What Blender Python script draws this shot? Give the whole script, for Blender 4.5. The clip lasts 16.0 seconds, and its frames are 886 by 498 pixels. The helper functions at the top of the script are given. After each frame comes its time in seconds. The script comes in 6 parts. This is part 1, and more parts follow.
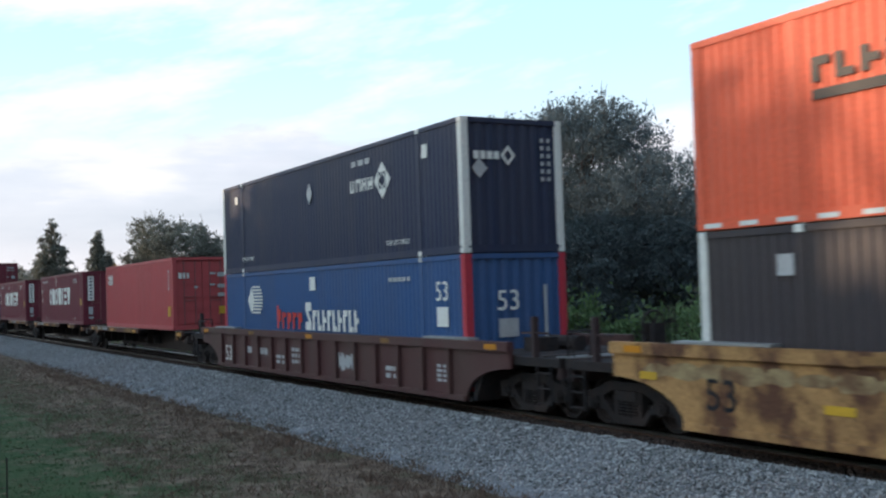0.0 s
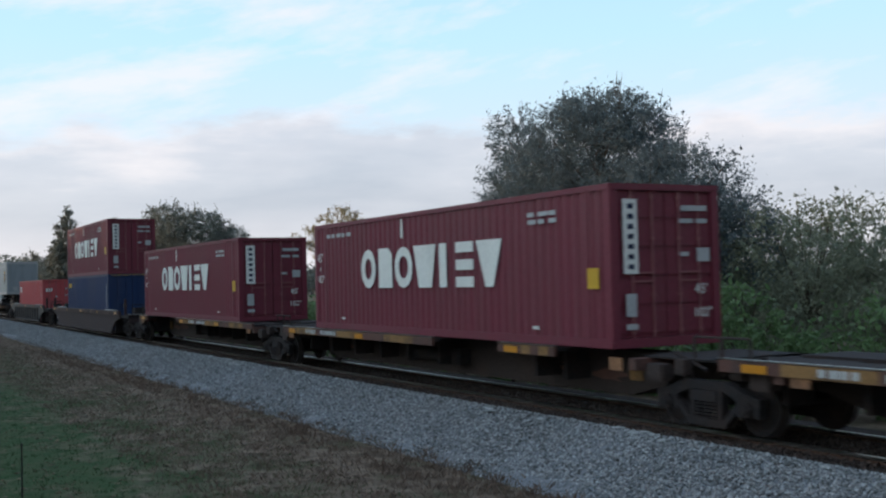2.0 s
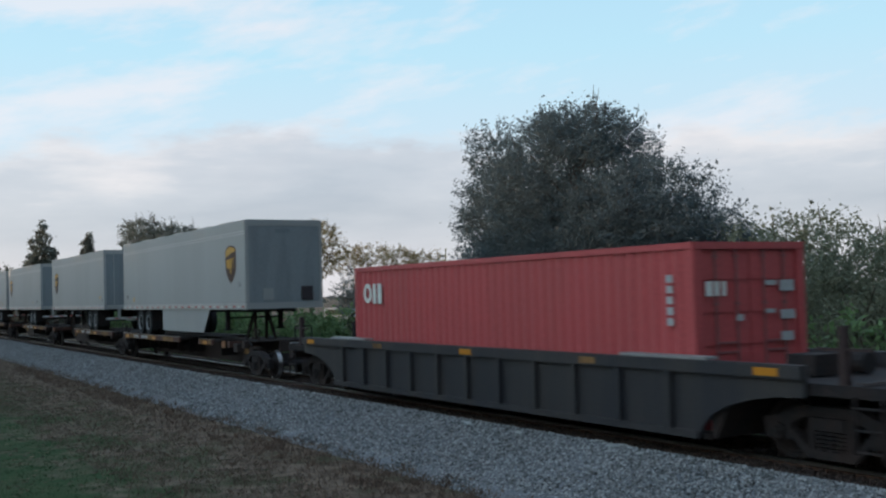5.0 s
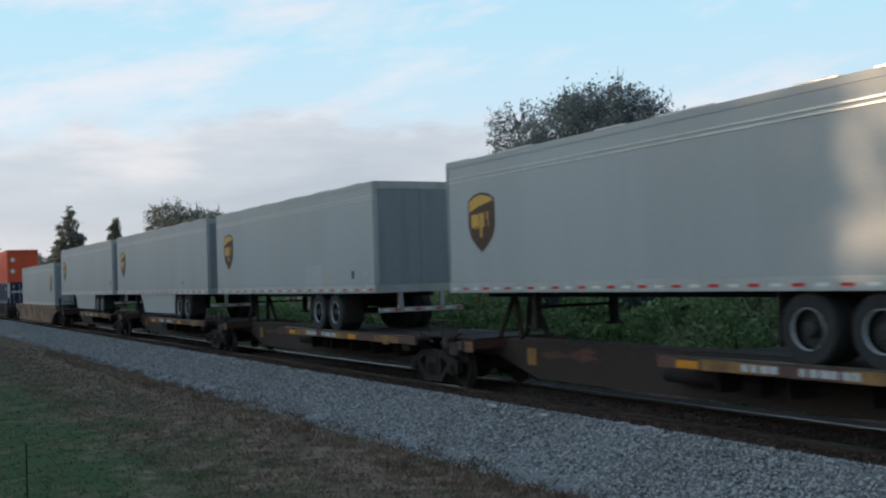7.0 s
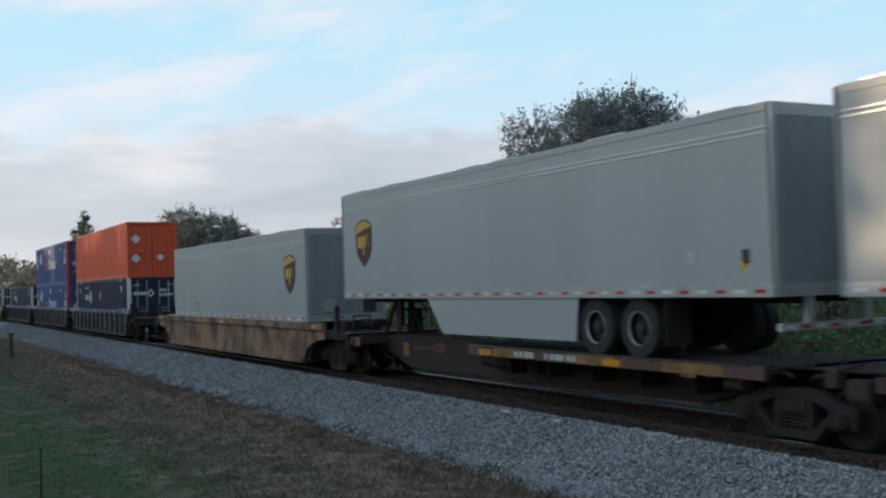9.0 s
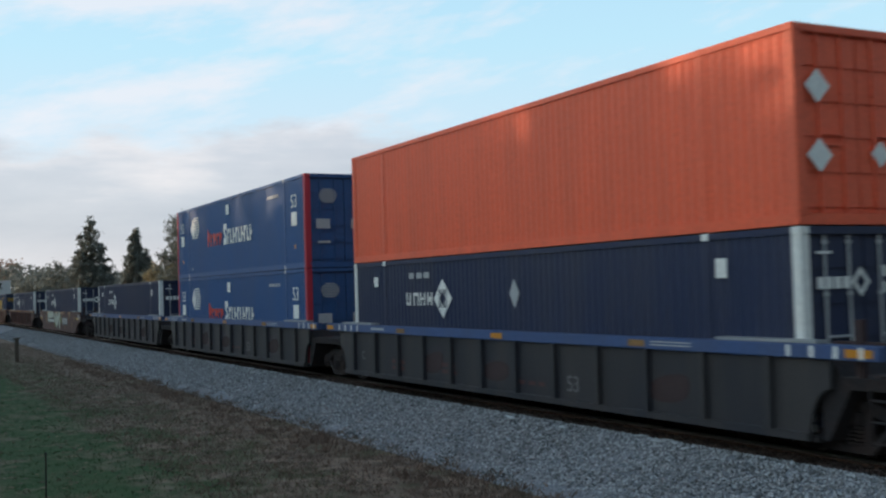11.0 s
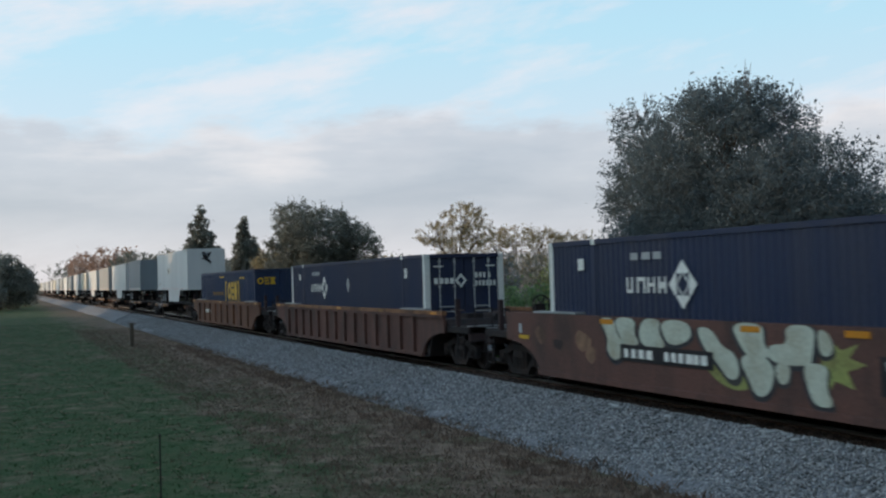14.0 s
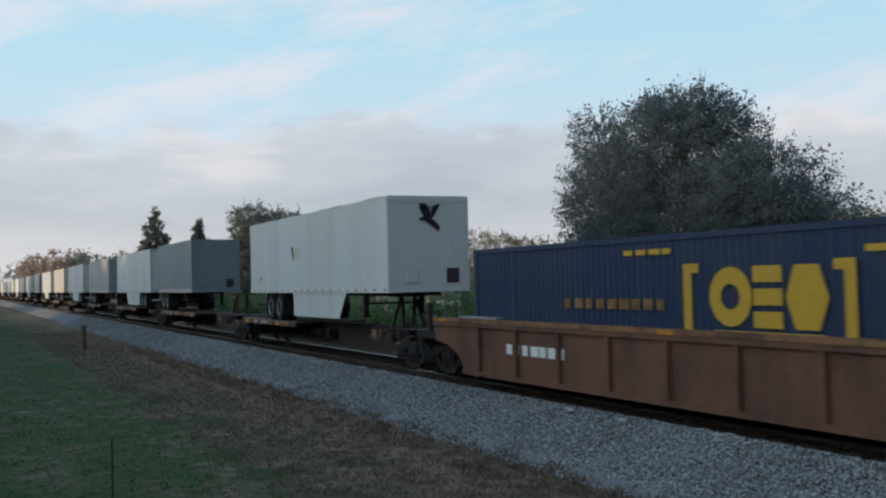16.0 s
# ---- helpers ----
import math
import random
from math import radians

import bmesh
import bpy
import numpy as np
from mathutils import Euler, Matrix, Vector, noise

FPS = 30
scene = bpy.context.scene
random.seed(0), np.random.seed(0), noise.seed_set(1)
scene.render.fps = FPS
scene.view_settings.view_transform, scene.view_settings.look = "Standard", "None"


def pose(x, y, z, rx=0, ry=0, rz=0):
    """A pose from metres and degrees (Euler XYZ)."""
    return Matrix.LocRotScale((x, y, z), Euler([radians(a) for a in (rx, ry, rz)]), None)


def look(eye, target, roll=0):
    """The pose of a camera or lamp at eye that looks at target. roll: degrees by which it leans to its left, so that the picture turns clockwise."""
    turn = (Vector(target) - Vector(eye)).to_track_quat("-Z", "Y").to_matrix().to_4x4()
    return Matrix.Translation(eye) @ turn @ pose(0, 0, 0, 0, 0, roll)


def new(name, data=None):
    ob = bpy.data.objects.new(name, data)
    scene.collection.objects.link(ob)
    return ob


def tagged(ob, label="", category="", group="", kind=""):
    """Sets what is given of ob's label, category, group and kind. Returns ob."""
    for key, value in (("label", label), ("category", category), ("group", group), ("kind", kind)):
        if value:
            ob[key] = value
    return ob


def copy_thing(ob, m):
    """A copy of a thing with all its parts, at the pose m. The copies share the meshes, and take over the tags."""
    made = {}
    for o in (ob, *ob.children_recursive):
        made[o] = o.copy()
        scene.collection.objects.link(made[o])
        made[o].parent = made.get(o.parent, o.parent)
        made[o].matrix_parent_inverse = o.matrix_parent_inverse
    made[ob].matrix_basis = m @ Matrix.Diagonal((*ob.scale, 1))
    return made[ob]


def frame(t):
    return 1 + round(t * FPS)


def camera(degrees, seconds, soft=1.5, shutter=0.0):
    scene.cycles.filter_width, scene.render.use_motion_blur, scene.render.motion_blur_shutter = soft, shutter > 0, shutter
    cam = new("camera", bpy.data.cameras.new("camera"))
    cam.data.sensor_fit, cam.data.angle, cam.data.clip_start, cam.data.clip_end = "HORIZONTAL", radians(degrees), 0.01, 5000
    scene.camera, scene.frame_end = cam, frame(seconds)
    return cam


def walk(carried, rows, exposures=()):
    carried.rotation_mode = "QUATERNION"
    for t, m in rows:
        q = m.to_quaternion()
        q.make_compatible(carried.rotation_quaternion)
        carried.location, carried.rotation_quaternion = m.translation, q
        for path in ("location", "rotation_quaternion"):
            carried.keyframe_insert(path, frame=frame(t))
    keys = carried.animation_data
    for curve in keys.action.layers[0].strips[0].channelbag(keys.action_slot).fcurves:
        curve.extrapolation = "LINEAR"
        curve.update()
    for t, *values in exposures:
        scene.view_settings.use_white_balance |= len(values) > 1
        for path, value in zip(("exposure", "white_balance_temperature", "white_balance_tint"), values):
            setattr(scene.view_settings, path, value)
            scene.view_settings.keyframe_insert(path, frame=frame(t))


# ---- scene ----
FOV = 44.93
EYE = (0.0, 0.0, 2.52)

cam = camera(FOV, 16.0, soft=2.25, shutter=0.14)
PATH = [
    (0, 60.66, 2.15, -1.88),
    (0.5, 61.43, 1.91, -2.25),
    (1, 61.49, 2.35, -2.22),
    (1.5, 61.49, 2.12, -1.61),
    (2, 61.37, 1.63, -1.42),
    (2.5, 60.21, 1.81, -1.52),
    (3, 59.31, 1.75, -1.20),
    (3.5, 59.21, 1.95, -1.29),
    (6, 61.18, 2.13, -1.67),
    (6.5, 61.51, 1.76, -1.72),
    (7, 61.51, 1.48, -1.89),
    (7.5, 61.82, 1.63, -2.16),
    (8, 62.69, 1.47, -2.54),
    (8.5, 62.57, 1.57, -2.45),
    (9, 62.21, 1.79, -1.79),
    (9.5, 62.08, 1.93, -1.65),
    (12, 62.90, 2.12, -1.81),
    (12.5, 63.50, 1.89, -2.03),
    (13, 65.60, 1.55, -2.14),
    (13.5, 67.11, 1.44, -1.73),
    (14, 67.97, 1.57, -1.62),
    (14.5, 67.62, 1.46, -1.80),
    (15, 67.84, 1.55, -1.91),
    (15.5, 67.16, 1.55, -1.63),
    (16, 65.66, 1.71, -1.35),
]
walk(cam, [(t, pose(*EYE, 90 + pitch, -roll, yaw)) for t, yaw, pitch, roll in PATH],
     exposures=[(0.0, 0.46, 6500, 15), (0.5, 0.43, 6500, 15), (1.5, 0.29, 6500, 15), (3.0, 0.06, 6500, 12), (6.0, 0.05, 6500, 12), (9.0, 0.07, 6500, 12), (12.0, 0.10, 6500, 12), (13.0, 0.12, 6500, 12), (14.0, 0.0, 6500, 12), (15.0, -0.07, 6500, 12), (16.0, -0.08, 6500, 12)])

# ---- daylight: low evening sun behind the camera, thin cloud ----
SUN_AZ, SUN_EL = 215.0, 9.0      # degrees clockwise from +y, and up


def make_world():
    w = bpy.data.worlds.new("evening_sky")
    scene.world = w
    w.use_nodes = True
    nt = w.node_tree
    nt.nodes.clear()
    N = nt.nodes.new
    L = nt.links.new
    out, bg = N("ShaderNodeOutputWorld"), N("ShaderNodeBackground")
    sky = N("ShaderNodeTexSky")
    sky.sky_type = "NISHITA"
    sky.sun_disc = False
    sky.sun_elevation, sky.sun_rotation = radians(SUN_EL), radians(SUN_AZ)
    tc, sep = N("ShaderNodeTexCoord"), N("ShaderNodeSeparateXYZ")
    L(tc.outputs["Generated"], sep.inputs[0])
    X, Y, Z = sep.outputs["X"], sep.outputs["Y"], sep.outputs["Z"]

    def calc(op, a, c=None, d=None, clamp=False):
        n = N("ShaderNodeMath")
        n.operation, n.use_clamp = op, clamp
        for k, s in enumerate((a, c, d)):
            if s is None:
                continue
            if isinstance(s, (int, float)):
                n.inputs[k].default_value = s
            else:
                L(s, n.inputs[k])
        return n.outputs[0]

    def cloud_noise(sx, sy, sz, x, y, detail=5, rough=0.55):
        c = N("ShaderNodeCombineXYZ")
        L(calc("MULTIPLY", x, sx), c.inputs[0])
        L(calc("MULTIPLY", y, sy), c.inputs[1])
        c.inputs[2].default_value = sz
        n = N("ShaderNodeTexNoise")
        n.inputs["Scale"].default_value, n.inputs["Detail"].default_value, n.inputs["Roughness"].default_value = 1.0, detail, rough
        L(c.outputs[0], n.inputs["Vector"])
        return n.outputs["Fac"]

    def ramp(fac, *stops):
        r = N("ShaderNodeValToRGB")
        e = r.color_ramp.elements
        e[0].position, e[0].color = stops[0][0], (*stops[0][1], 1)
        e[1].position, e[1].color = stops[-1][0], (*stops[-1][1], 1)
        for p, c in stops[1:-1]:
            e.new(p).color = (*c, 1)
        L(fac, r.inputs["Fac"])
        return r.outputs["Color"]

    def blend(f, a, c, kind="MIX"):
        m = N("ShaderNodeMix")
        m.data_type, m.blend_type = "RGBA", kind
        for s, k in ((f, "Factor"), (a, "A"), (c, "B")):
            if isinstance(s, (int, float)):
                m.inputs[k].default_value = s
            elif isinstance(s, tuple):
                m.inputs[k].default_value = (*s, 1)
            else:
                L(s, m.inputs[k])
        return m.outputs["Result"]

    around = calc("ARCTAN2", X, Y)
    clear = ramp(Z, (0.0, (0.66, 0.65, 0.68)), (0.06, (0.67, 0.70, 0.76)), (0.14, (0.58, 0.75, 0.87)), (0.22, (0.48, 0.76, 0.90)), (0.45, (0.34, 0.62, 0.86)), (1.0, (0.22, 0.46, 0.78)))
    # high streaks, drawn out along one wind
    slant = calc("SUBTRACT", Z, calc("MULTIPLY", around, 0.17))
    streak = cloud_noise(3.8, 13.0, 3.7, around, slant, 7, 0.6)
    s_mask = calc("MULTIPLY", ramp(streak, (0.46, (0, 0, 0)), (0.60, (1, 1, 1))), 0.80)
    sky_c = blend(s_mask, clear, (0.79, 0.81, 0.86))
    # a low grey bank with a ragged, lit upper edge
    edge = calc("ADD", calc("MULTIPLY", cloud_noise(4.5, 0.0, 1.3, around, Z, 3), 0.10), calc("MULTIPLY", cloud_noise(11.0, 30.0, 6.1, around, Z, 6, 0.6), 0.075))
    depth = calc("SUBTRACT", calc("ADD", edge, 0.052), Z)
    bank = calc("MULTIPLY", ramp(calc("MULTIPLY_ADD", depth, 14.0, 0.5), (0.36, (0, 0, 0)), (0.62, (1, 1, 1))), ramp(Z, (0.015, (0.1, 0.1, 0.1)), (0.075, (1, 1, 1))))
    shade = calc("ADD", calc("MULTIPLY_ADD", depth, 5.5, 0.12), calc("MULTIPLY", calc("SUBTRACT", cloud_noise(4.0, 24.0, 9.4, around, Z, 6), 0.5), 1.0))
    bank_c = ramp(shade, (0.05, (0.78, 0.77, 0.79)), (0.28, (0.56, 0.605, 0.67)), (0.6, (0.43, 0.49, 0.57)), (1.0, (0.53, 0.57, 0.64)))
    sky_c = blend(calc("MULTIPLY", bank, 0.9), sky_c, bank_c)
    # brighter over the sunset behind the viewer, duller in the east
    west = calc("MAXIMUM", calc("MULTIPLY", Y, -1.0), 0.0)
    east = calc("MAXIMUM", X, 0.0)
    gain = calc("SUBTRACT", calc("MULTIPLY_ADD", west, 0.90, 0.96), calc("MULTIPLY", east, 0.78))
    sky_c = blend(west, sky_c, blend(1.0, sky_c, (1.10, 0.99, 0.86), "MULTIPLY"))
    L(blend(0.02, sky_c, sky.outputs["Color"], "ADD"), bg.inputs["Color"])
    L(gain, bg.inputs["Strength"])
    L(bg.outputs[0], out.inputs["Surface"])


make_world()
sun = new("sun", bpy.data.lights.new("sun", "SUN"))
sun.data.energy, sun.data.angle, sun.data.color = 2.6, radians(0.6), (1.0, 0.74, 0.48)
_az, _el = radians(SUN_AZ), radians(SUN_EL)
sun.matrix_world = look((math.sin(_az) * math.cos(_el) * 60, math.cos(_az) * math.cos(_el) * 60, math.sin(_el) * 60), (0, 0, 0))


# ---- materials ----
def mat(name, color, rough=0.6, metal=0.0, vary=0.25, scale=1.2, streak=0.0, bump=0.0, dirt=(0.09, 0.075, 0.06), dirtiness=0.25, island=0.0, fine=18.0, per_object=0.0, spec=0.35, lo=0.42, hi=0.78):
    """Worn painted or natural surface: broad stains, fine grain, optional downward streaks and relief."""
    m = bpy.data.materials.new(name)
    m.use_nodes = True
    nt = m.node_tree
    N, L = nt.nodes.new, nt.links.new
    b = nt.nodes["Principled BSDF"]
    b.inputs["Roughness"].default_value, b.inputs["Metallic"].default_value = rough, metal
    tc = N("ShaderNodeTexCoord")
    mp = N("ShaderNodeMapping")
    mp.inputs["Scale"].default_value = (1, 1, 1 - 0.88 * streak)
    L(tc.outputs["Object"], mp.inputs[0])
    n1 = N("ShaderNodeTexNoise")
    n1.inputs["Scale"].default_value, n1.inputs["Detail"].default_value, n1.inputs["Roughness"].default_value = scale, 7, 0.62
    L(mp.outputs[0], n1.inputs["Vector"])
    n2 = N("ShaderNodeTexNoise")
    n2.inputs["Scale"].default_value, n2.inputs["Detail"].default_value = fine, 5
    L(tc.outputs["Object"], n2.inputs["Vector"])
    r = N("ShaderNodeValToRGB")
    r.color_ramp.elements[0].position, r.color_ramp.elements[0].color = lo, (0, 0, 0, 1)
    r.color_ramp.elements[1].position, r.color_ramp.elements[1].color = hi, (1, 1, 1, 1)
    L(n1.outputs["Fac"], r.inputs["Fac"])
    f = N("ShaderNodeMath"); f.operation = "MULTIPLY"; f.inputs[1].default_value = dirtiness
    L(r.outputs["Color"], f.inputs[0])
    mix = N("ShaderNodeMix"); mix.data_type = "RGBA"
    mix.inputs["A"].default_value, mix.inputs["B"].default_value = (*color, 1), (*dirt, 1)
    L(f.outputs[0], mix.inputs["Factor"])
    hv = N("ShaderNodeHueSaturation")
    mr = N("ShaderNodeMapRange")
    mr.inputs["From Min"].default_value, mr.inputs["From Max"].default_value = 0.3, 0.7
    mr.inputs["To Min"].default_value, mr.inputs["To Max"].default_value = 1 - vary, 1 + vary
    L(n2.outputs["Fac"], mr.inputs["Value"])
    val = mr.outputs[0]
    if island or per_object:
        src = N("ShaderNodeNewGeometry").outputs["Random Per Island"] if island else N("ShaderNodeObjectInfo").outputs["Random"]
        a = max(island, per_object)
        m2 = N("ShaderNodeMapRange")
        m2.inputs["To Min"].default_value, m2.inputs["To Max"].default_value = 1 - a, 1 + a
        L(src, m2.inputs["Value"])
        mm = N("ShaderNodeMath"); mm.operation = "MULTIPLY"
        L(val, mm.inputs[0]); L(m2.outputs[0], mm.inputs[1])
        val = mm.outputs[0]
    L(val, hv.inputs["Value"])
    L(mix.outputs["Result"], hv.inputs["Color"])
    L(hv.outputs["Color"], b.inputs["Base Color"])
    if bump:
        bp = N("ShaderNodeBump")
        bp.inputs["Strength"].default_value, bp.inputs["Distance"].default_value = bump, 0.02
        L(n2.outputs["Fac"], bp.inputs["Height"])
        L(bp.outputs[0], b.inputs["Normal"])
    b.inputs["Specular IOR Level"].default_value = spec
    return m


def paint(name, color, **k):
    return mat(name, color, **{**dict(rough=0.5, vary=0.1, scale=1.1, streak=1.0, dirtiness=0.3, bump=0.04), **k})


NAVY = paint("navy_paint", (0.013, 0.023, 0.062))
BLUE = paint("blue_paint", (0.026, 0.086, 0.225))
DEEPBLUE = paint("deep_blue_paint", (0.009, 0.031, 0.098))
RAILBLUE = paint("royal_navy_paint", (0.011, 0.030, 0.080))
ORANGE = paint("orange_paint", (0.80, 0.125, 0.055), dirtiness=0.22)
REDBROWN = paint("oxide_red_paint", (0.168, 0.030, 0.048), dirtiness=0.28)
RED = paint("faded_red_paint", (0.47, 0.082, 0.088), dirtiness=0.22)
CHARCOAL = paint("charcoal_paint", (0.045, 0.036, 0.042))
WHITE = paint("white_paint", (0.74, 0.74, 0.70), dirtiness=0.18)
REDPOST = paint("signal_red_paint", (0.50, 0.030, 0.055))
GREYVAN = paint("silver_grey_paint", (0.345, 0.355, 0.355), dirtiness=0.16, scale=0.45, vary=0.03, bump=0.0, rough=0.42)
WHITEVAN = paint("white_van_paint", (0.62, 0.63, 0.62), dirtiness=0.2, scale=0.5, vary=0.04, bump=0.0)
DARKVAN = paint("blue_grey_paint", (0.20, 0.235, 0.26), dirtiness=0.2, scale=0.5, vary=0.05, bump=0.0)
PATCHVAN = paint("pale_silver_patch_paint", (0.385, 0.395, 0.395), dirtiness=0.1, vary=0.03, bump=0.0)
# silver van ends: real streaks, over a bluer, darker tone painted for shade
ENDVAN = mat("streaked_shaded_end_paint", (0.25, 0.28, 0.30), 0.5, 0.1, 0.06, 1.6, 0.95, 0, (0.13, 0.14, 0.15), 0.45, lo=0.48, hi=0.72)
# on the tail trailers this cream stands in for low sun on white
CREAMVAN = paint("cream_and_sunlit_white_paint", (0.58, 0.54, 0.44), dirtiness=0.2, scale=0.7)
MAROONCAR = paint("maroon_car_paint", (0.082, 0.034, 0.034), dirtiness=0.5)
YELLOWCAR = mat("rusted_yellow_paint", (0.40, 0.22, 0.085), 0.8, 0, 0.25, 1.3, 0.3, 0.1, (0.085, 0.034, 0.02), 0.95, lo=0.44, hi=0.60)
RUSTCAR = mat("rusted_brown_paint", (0.120, 0.056, 0.044), 0.8, 0, 0.2, 1.2, 0.6, 0.1, (0.055, 0.034, 0.030), 0.85, lo=0.42, hi=0.66)
BRIGHTRUST = mat("orange_brown_paint", (0.165, 0.072, 0.042), 0.8, 0, 0.2, 1.2, 0.6, 0.1, (0.07, 0.038, 0.03), 0.8, lo=0.44, hi=0.66)
# worn rust orange, light enough to stand in for lit chord tops
LITRUST = mat("worn_orange_lit_chord_paint", (0.26, 0.125, 0.062), 0.8, 0, 0.2, 1.6, 0, 0.1, (0.09, 0.045, 0.03), 0.9, lo=0.44, hi=0.62)
RODRED = paint("worn_rod_paint", (0.26, 0.095, 0.10))
TANCAR = mat("rusted_tan_paint", (0.27, 0.155, 0.095), 0.8, 0, 0.2, 1.1, 0.4, 0.1, (0.06, 0.034, 0.026), 0.9, lo=0.44, hi=0.62)
BROWNCAR = mat("dark_brown_paint", (0.042, 0.025, 0.026), 0.8, 0, 0.18, 1.0, 0.5, 0.1, (0.05, 0.03, 0.025), 0.6)
GREYCAR = paint("slate_grey_paint", (0.027, 0.028, 0.035), dirtiness=0.5)
BLUECHORD = paint("faded_blue_chord_paint", (0.045, 0.085, 0.20), dirtiness=0.3)
GRIMEBROWN = mat("grimy_underframe_paint", (0.042, 0.029, 0.026), 0.85, 0, 0.25, 1.0, 0.4, 0.1, (0.06, 0.034, 0.026), 0.5, lo=0.5)
OCHRE = mat("ochre_edge_paint", (0.25, 0.135, 0.05), 0.8, 0, 0.2, 2.2, 0, 0.05, (0.055, 0.03, 0.022), 1.0)
AMBER = mat("amber_reflector", (0.55, 0.22, 0.02), 0.35, 0, 0.05, 2, 0, 0, dirtiness=0.2)
STEEL = mat("grimy_dark_steel", (0.025, 0.022, 0.023), 0.9, 0.0, 0.25, 2.5, 0, 0.15, (0.058, 0.034, 0.026), 0.6, spec=0.2)
TREAD = mat("bright_worn_steel", (0.42, 0.41, 0.40), 0.32, 1.0, 0.1, 2.0, 0, 0, (0.16, 0.10, 0.07), 0.3)
PEELED = mat("peeling_chord_paint", (0.060, 0.036, 0.032), 0.85, 0, 0.25, 2.6, 0, 0.15, (0.19, 0.125, 0.10), 0.9, lo=0.50, hi=0.62)
RAILSTEEL = mat("polished_rail_steel", (0.45, 0.44, 0.42), 0.28, 1.0, 0.1, 1.2, 0, 0, (0.2, 0.12, 0.08), 0.2)
RUSTRAIL = mat("rusty_rail_side", (0.085, 0.045, 0.03), 0.85, 0.1, 0.2, 3, 0, 0.2)
GALV = mat("galvanised_grating", (0.33, 0.34, 0.34), 0.5, 0.4, 0.15, 2, 0, 0.1)
RIMPAINT = mat("dull_rim_paint", (0.024, 0.025, 0.027), 0.6, 0.2, 0.2, 4)
LIMESPRAY = mat("lime_spray_paint", (0.26, 0.29, 0.09), 0.7, 0, 0.2, 2.0, 0, 0, (0.12, 0.07, 0.04), 0.8)
RUBBER = mat("black_rubber", (0.022, 0.022, 0.024), 0.9, 0, 0.2, 4, 0, 0.1)
ALU = mat("bare_aluminium_rail", (0.52, 0.53, 0.53), 0.4, 0.6, 0.08, 2, 0, 0.03, dirtiness=0.3)
BROWNMARK = paint("brown_shield_paint", (0.055, 0.022, 0.012), dirtiness=0.1)
GOLD = paint("gold_shield_paint", (0.55, 0.30, 0.055), dirtiness=0.1)
YELLOWMARK = paint("yellow_marking", (0.58, 0.34, 0.03), dirtiness=0.15)
REDMARK = paint("red_marking", (0.55, 0.045, 0.035), dirtiness=0.15)
REFLRED = mat("red_reflective_tape", (0.55, 0.03, 0.03), 0.3, 0, 0.05, 3)
BLACK = paint("black_marking", (0.012, 0.012, 0.016), dirtiness=0.1)
FADEDGREY = paint("faded_grey_marking", (0.17, 0.165, 0.17), dirtiness=0.5)
GREYMARK = paint("pale_grey_marking", (0.42, 0.43, 0.44), dirtiness=0.3)
FADEDYELLOW = mat("faded_yellow_patch_paint", (0.36, 0.27, 0.14), 0.75, 0, 0.2, 1.5, 0, 0, (0.13, 0.06, 0.03), 0.9, lo=0.42, hi=0.6)
GRAFFITI = mat("pale_spray_paint", (0.46, 0.50, 0.42), 0.6, 0, 0.15, 1.8, 0, 0, (0.22, 0.14, 0.06), 0.7)
TIE = mat("creosoted_timber", (0.040, 0.029, 0.025), 0.9, 0, 0.25, 3, 0, 0.3, per_object=0.3)
BARK = mat("bark", (0.075, 0.055, 0.042), 0.95, 0, 0.3, 4, 0, 0.6)
STONE = mat("crushed_granite", (0.222, 0.226, 0.228), 0.9, 0, 0.15, 0.35, 0, 0.3, (0.15, 0.145, 0.135), 0.5, island=0.68)
PALESTONE = mat("pale_limestone", (0.36, 0.37, 0.36), 0.9, 0, 0.15, 1.5, 0, 0.3, (0.2, 0.19, 0.17), 0.5, island=0.25)
GRIT = mat("rust_stained_grit", (0.062, 0.044, 0.038), 0.95, 0, 0.2, 0.5, 0, 0.2, (0.036, 0.028, 0.026), 0.6, island=0.5, spec=0.1)
WEATHERED = mat("weathered_post_timber", (0.10, 0.08, 0.06), 0.9, 0, 0.3, 5, 0, 0.4)


def leaf_mat(name, color, amount=0.28, gloss=0.4):
    m = mat(name, color, 0.5, 0, 0.15, 0.5, 0, 0, (color[0] * 0.62, color[1] * 0.6, color[2] * 0.62), 0.5, island=amount, fine=6, spec=gloss)
    nt = m.node_tree
    b, out = nt.nodes["Principled BSDF"], nt.nodes["Material Output"]
    tr, mx = nt.nodes.new("ShaderNodeBsdfTranslucent"), nt.nodes.new("ShaderNodeMixShader")
    nt.links.new(b.inputs["Base Color"].links[0].from_socket, tr.inputs["Color"])
    mx.inputs[0].default_value = 0.42
    nt.links.new(b.outputs[0], mx.inputs[1])
    nt.links.new(tr.outputs[0], mx.inputs[2])
    nt.links.new(mx.outputs[0], out.inputs["Surface"])
    return m


# oak leaves carry a blue tint that stands in for haze
OAKLEAF = leaf_mat("hazed_live_oak_leaf", (0.116, 0.148, 0.156), 0.22, 0.28)
# scrub green is paled to stand in for hazy air
SCRUBLEAF = leaf_mat("hazed_scrub_leaf", (0.205, 0.225, 0.16), 0.18, 0.12)
LIMELEAF = leaf_mat("yellow_green_leaf", (0.26, 0.27, 0.09), 0.3)
TIPLEAF = leaf_mat("reddish_scrub_leaf", (0.22, 0.17, 0.13), 0.22)
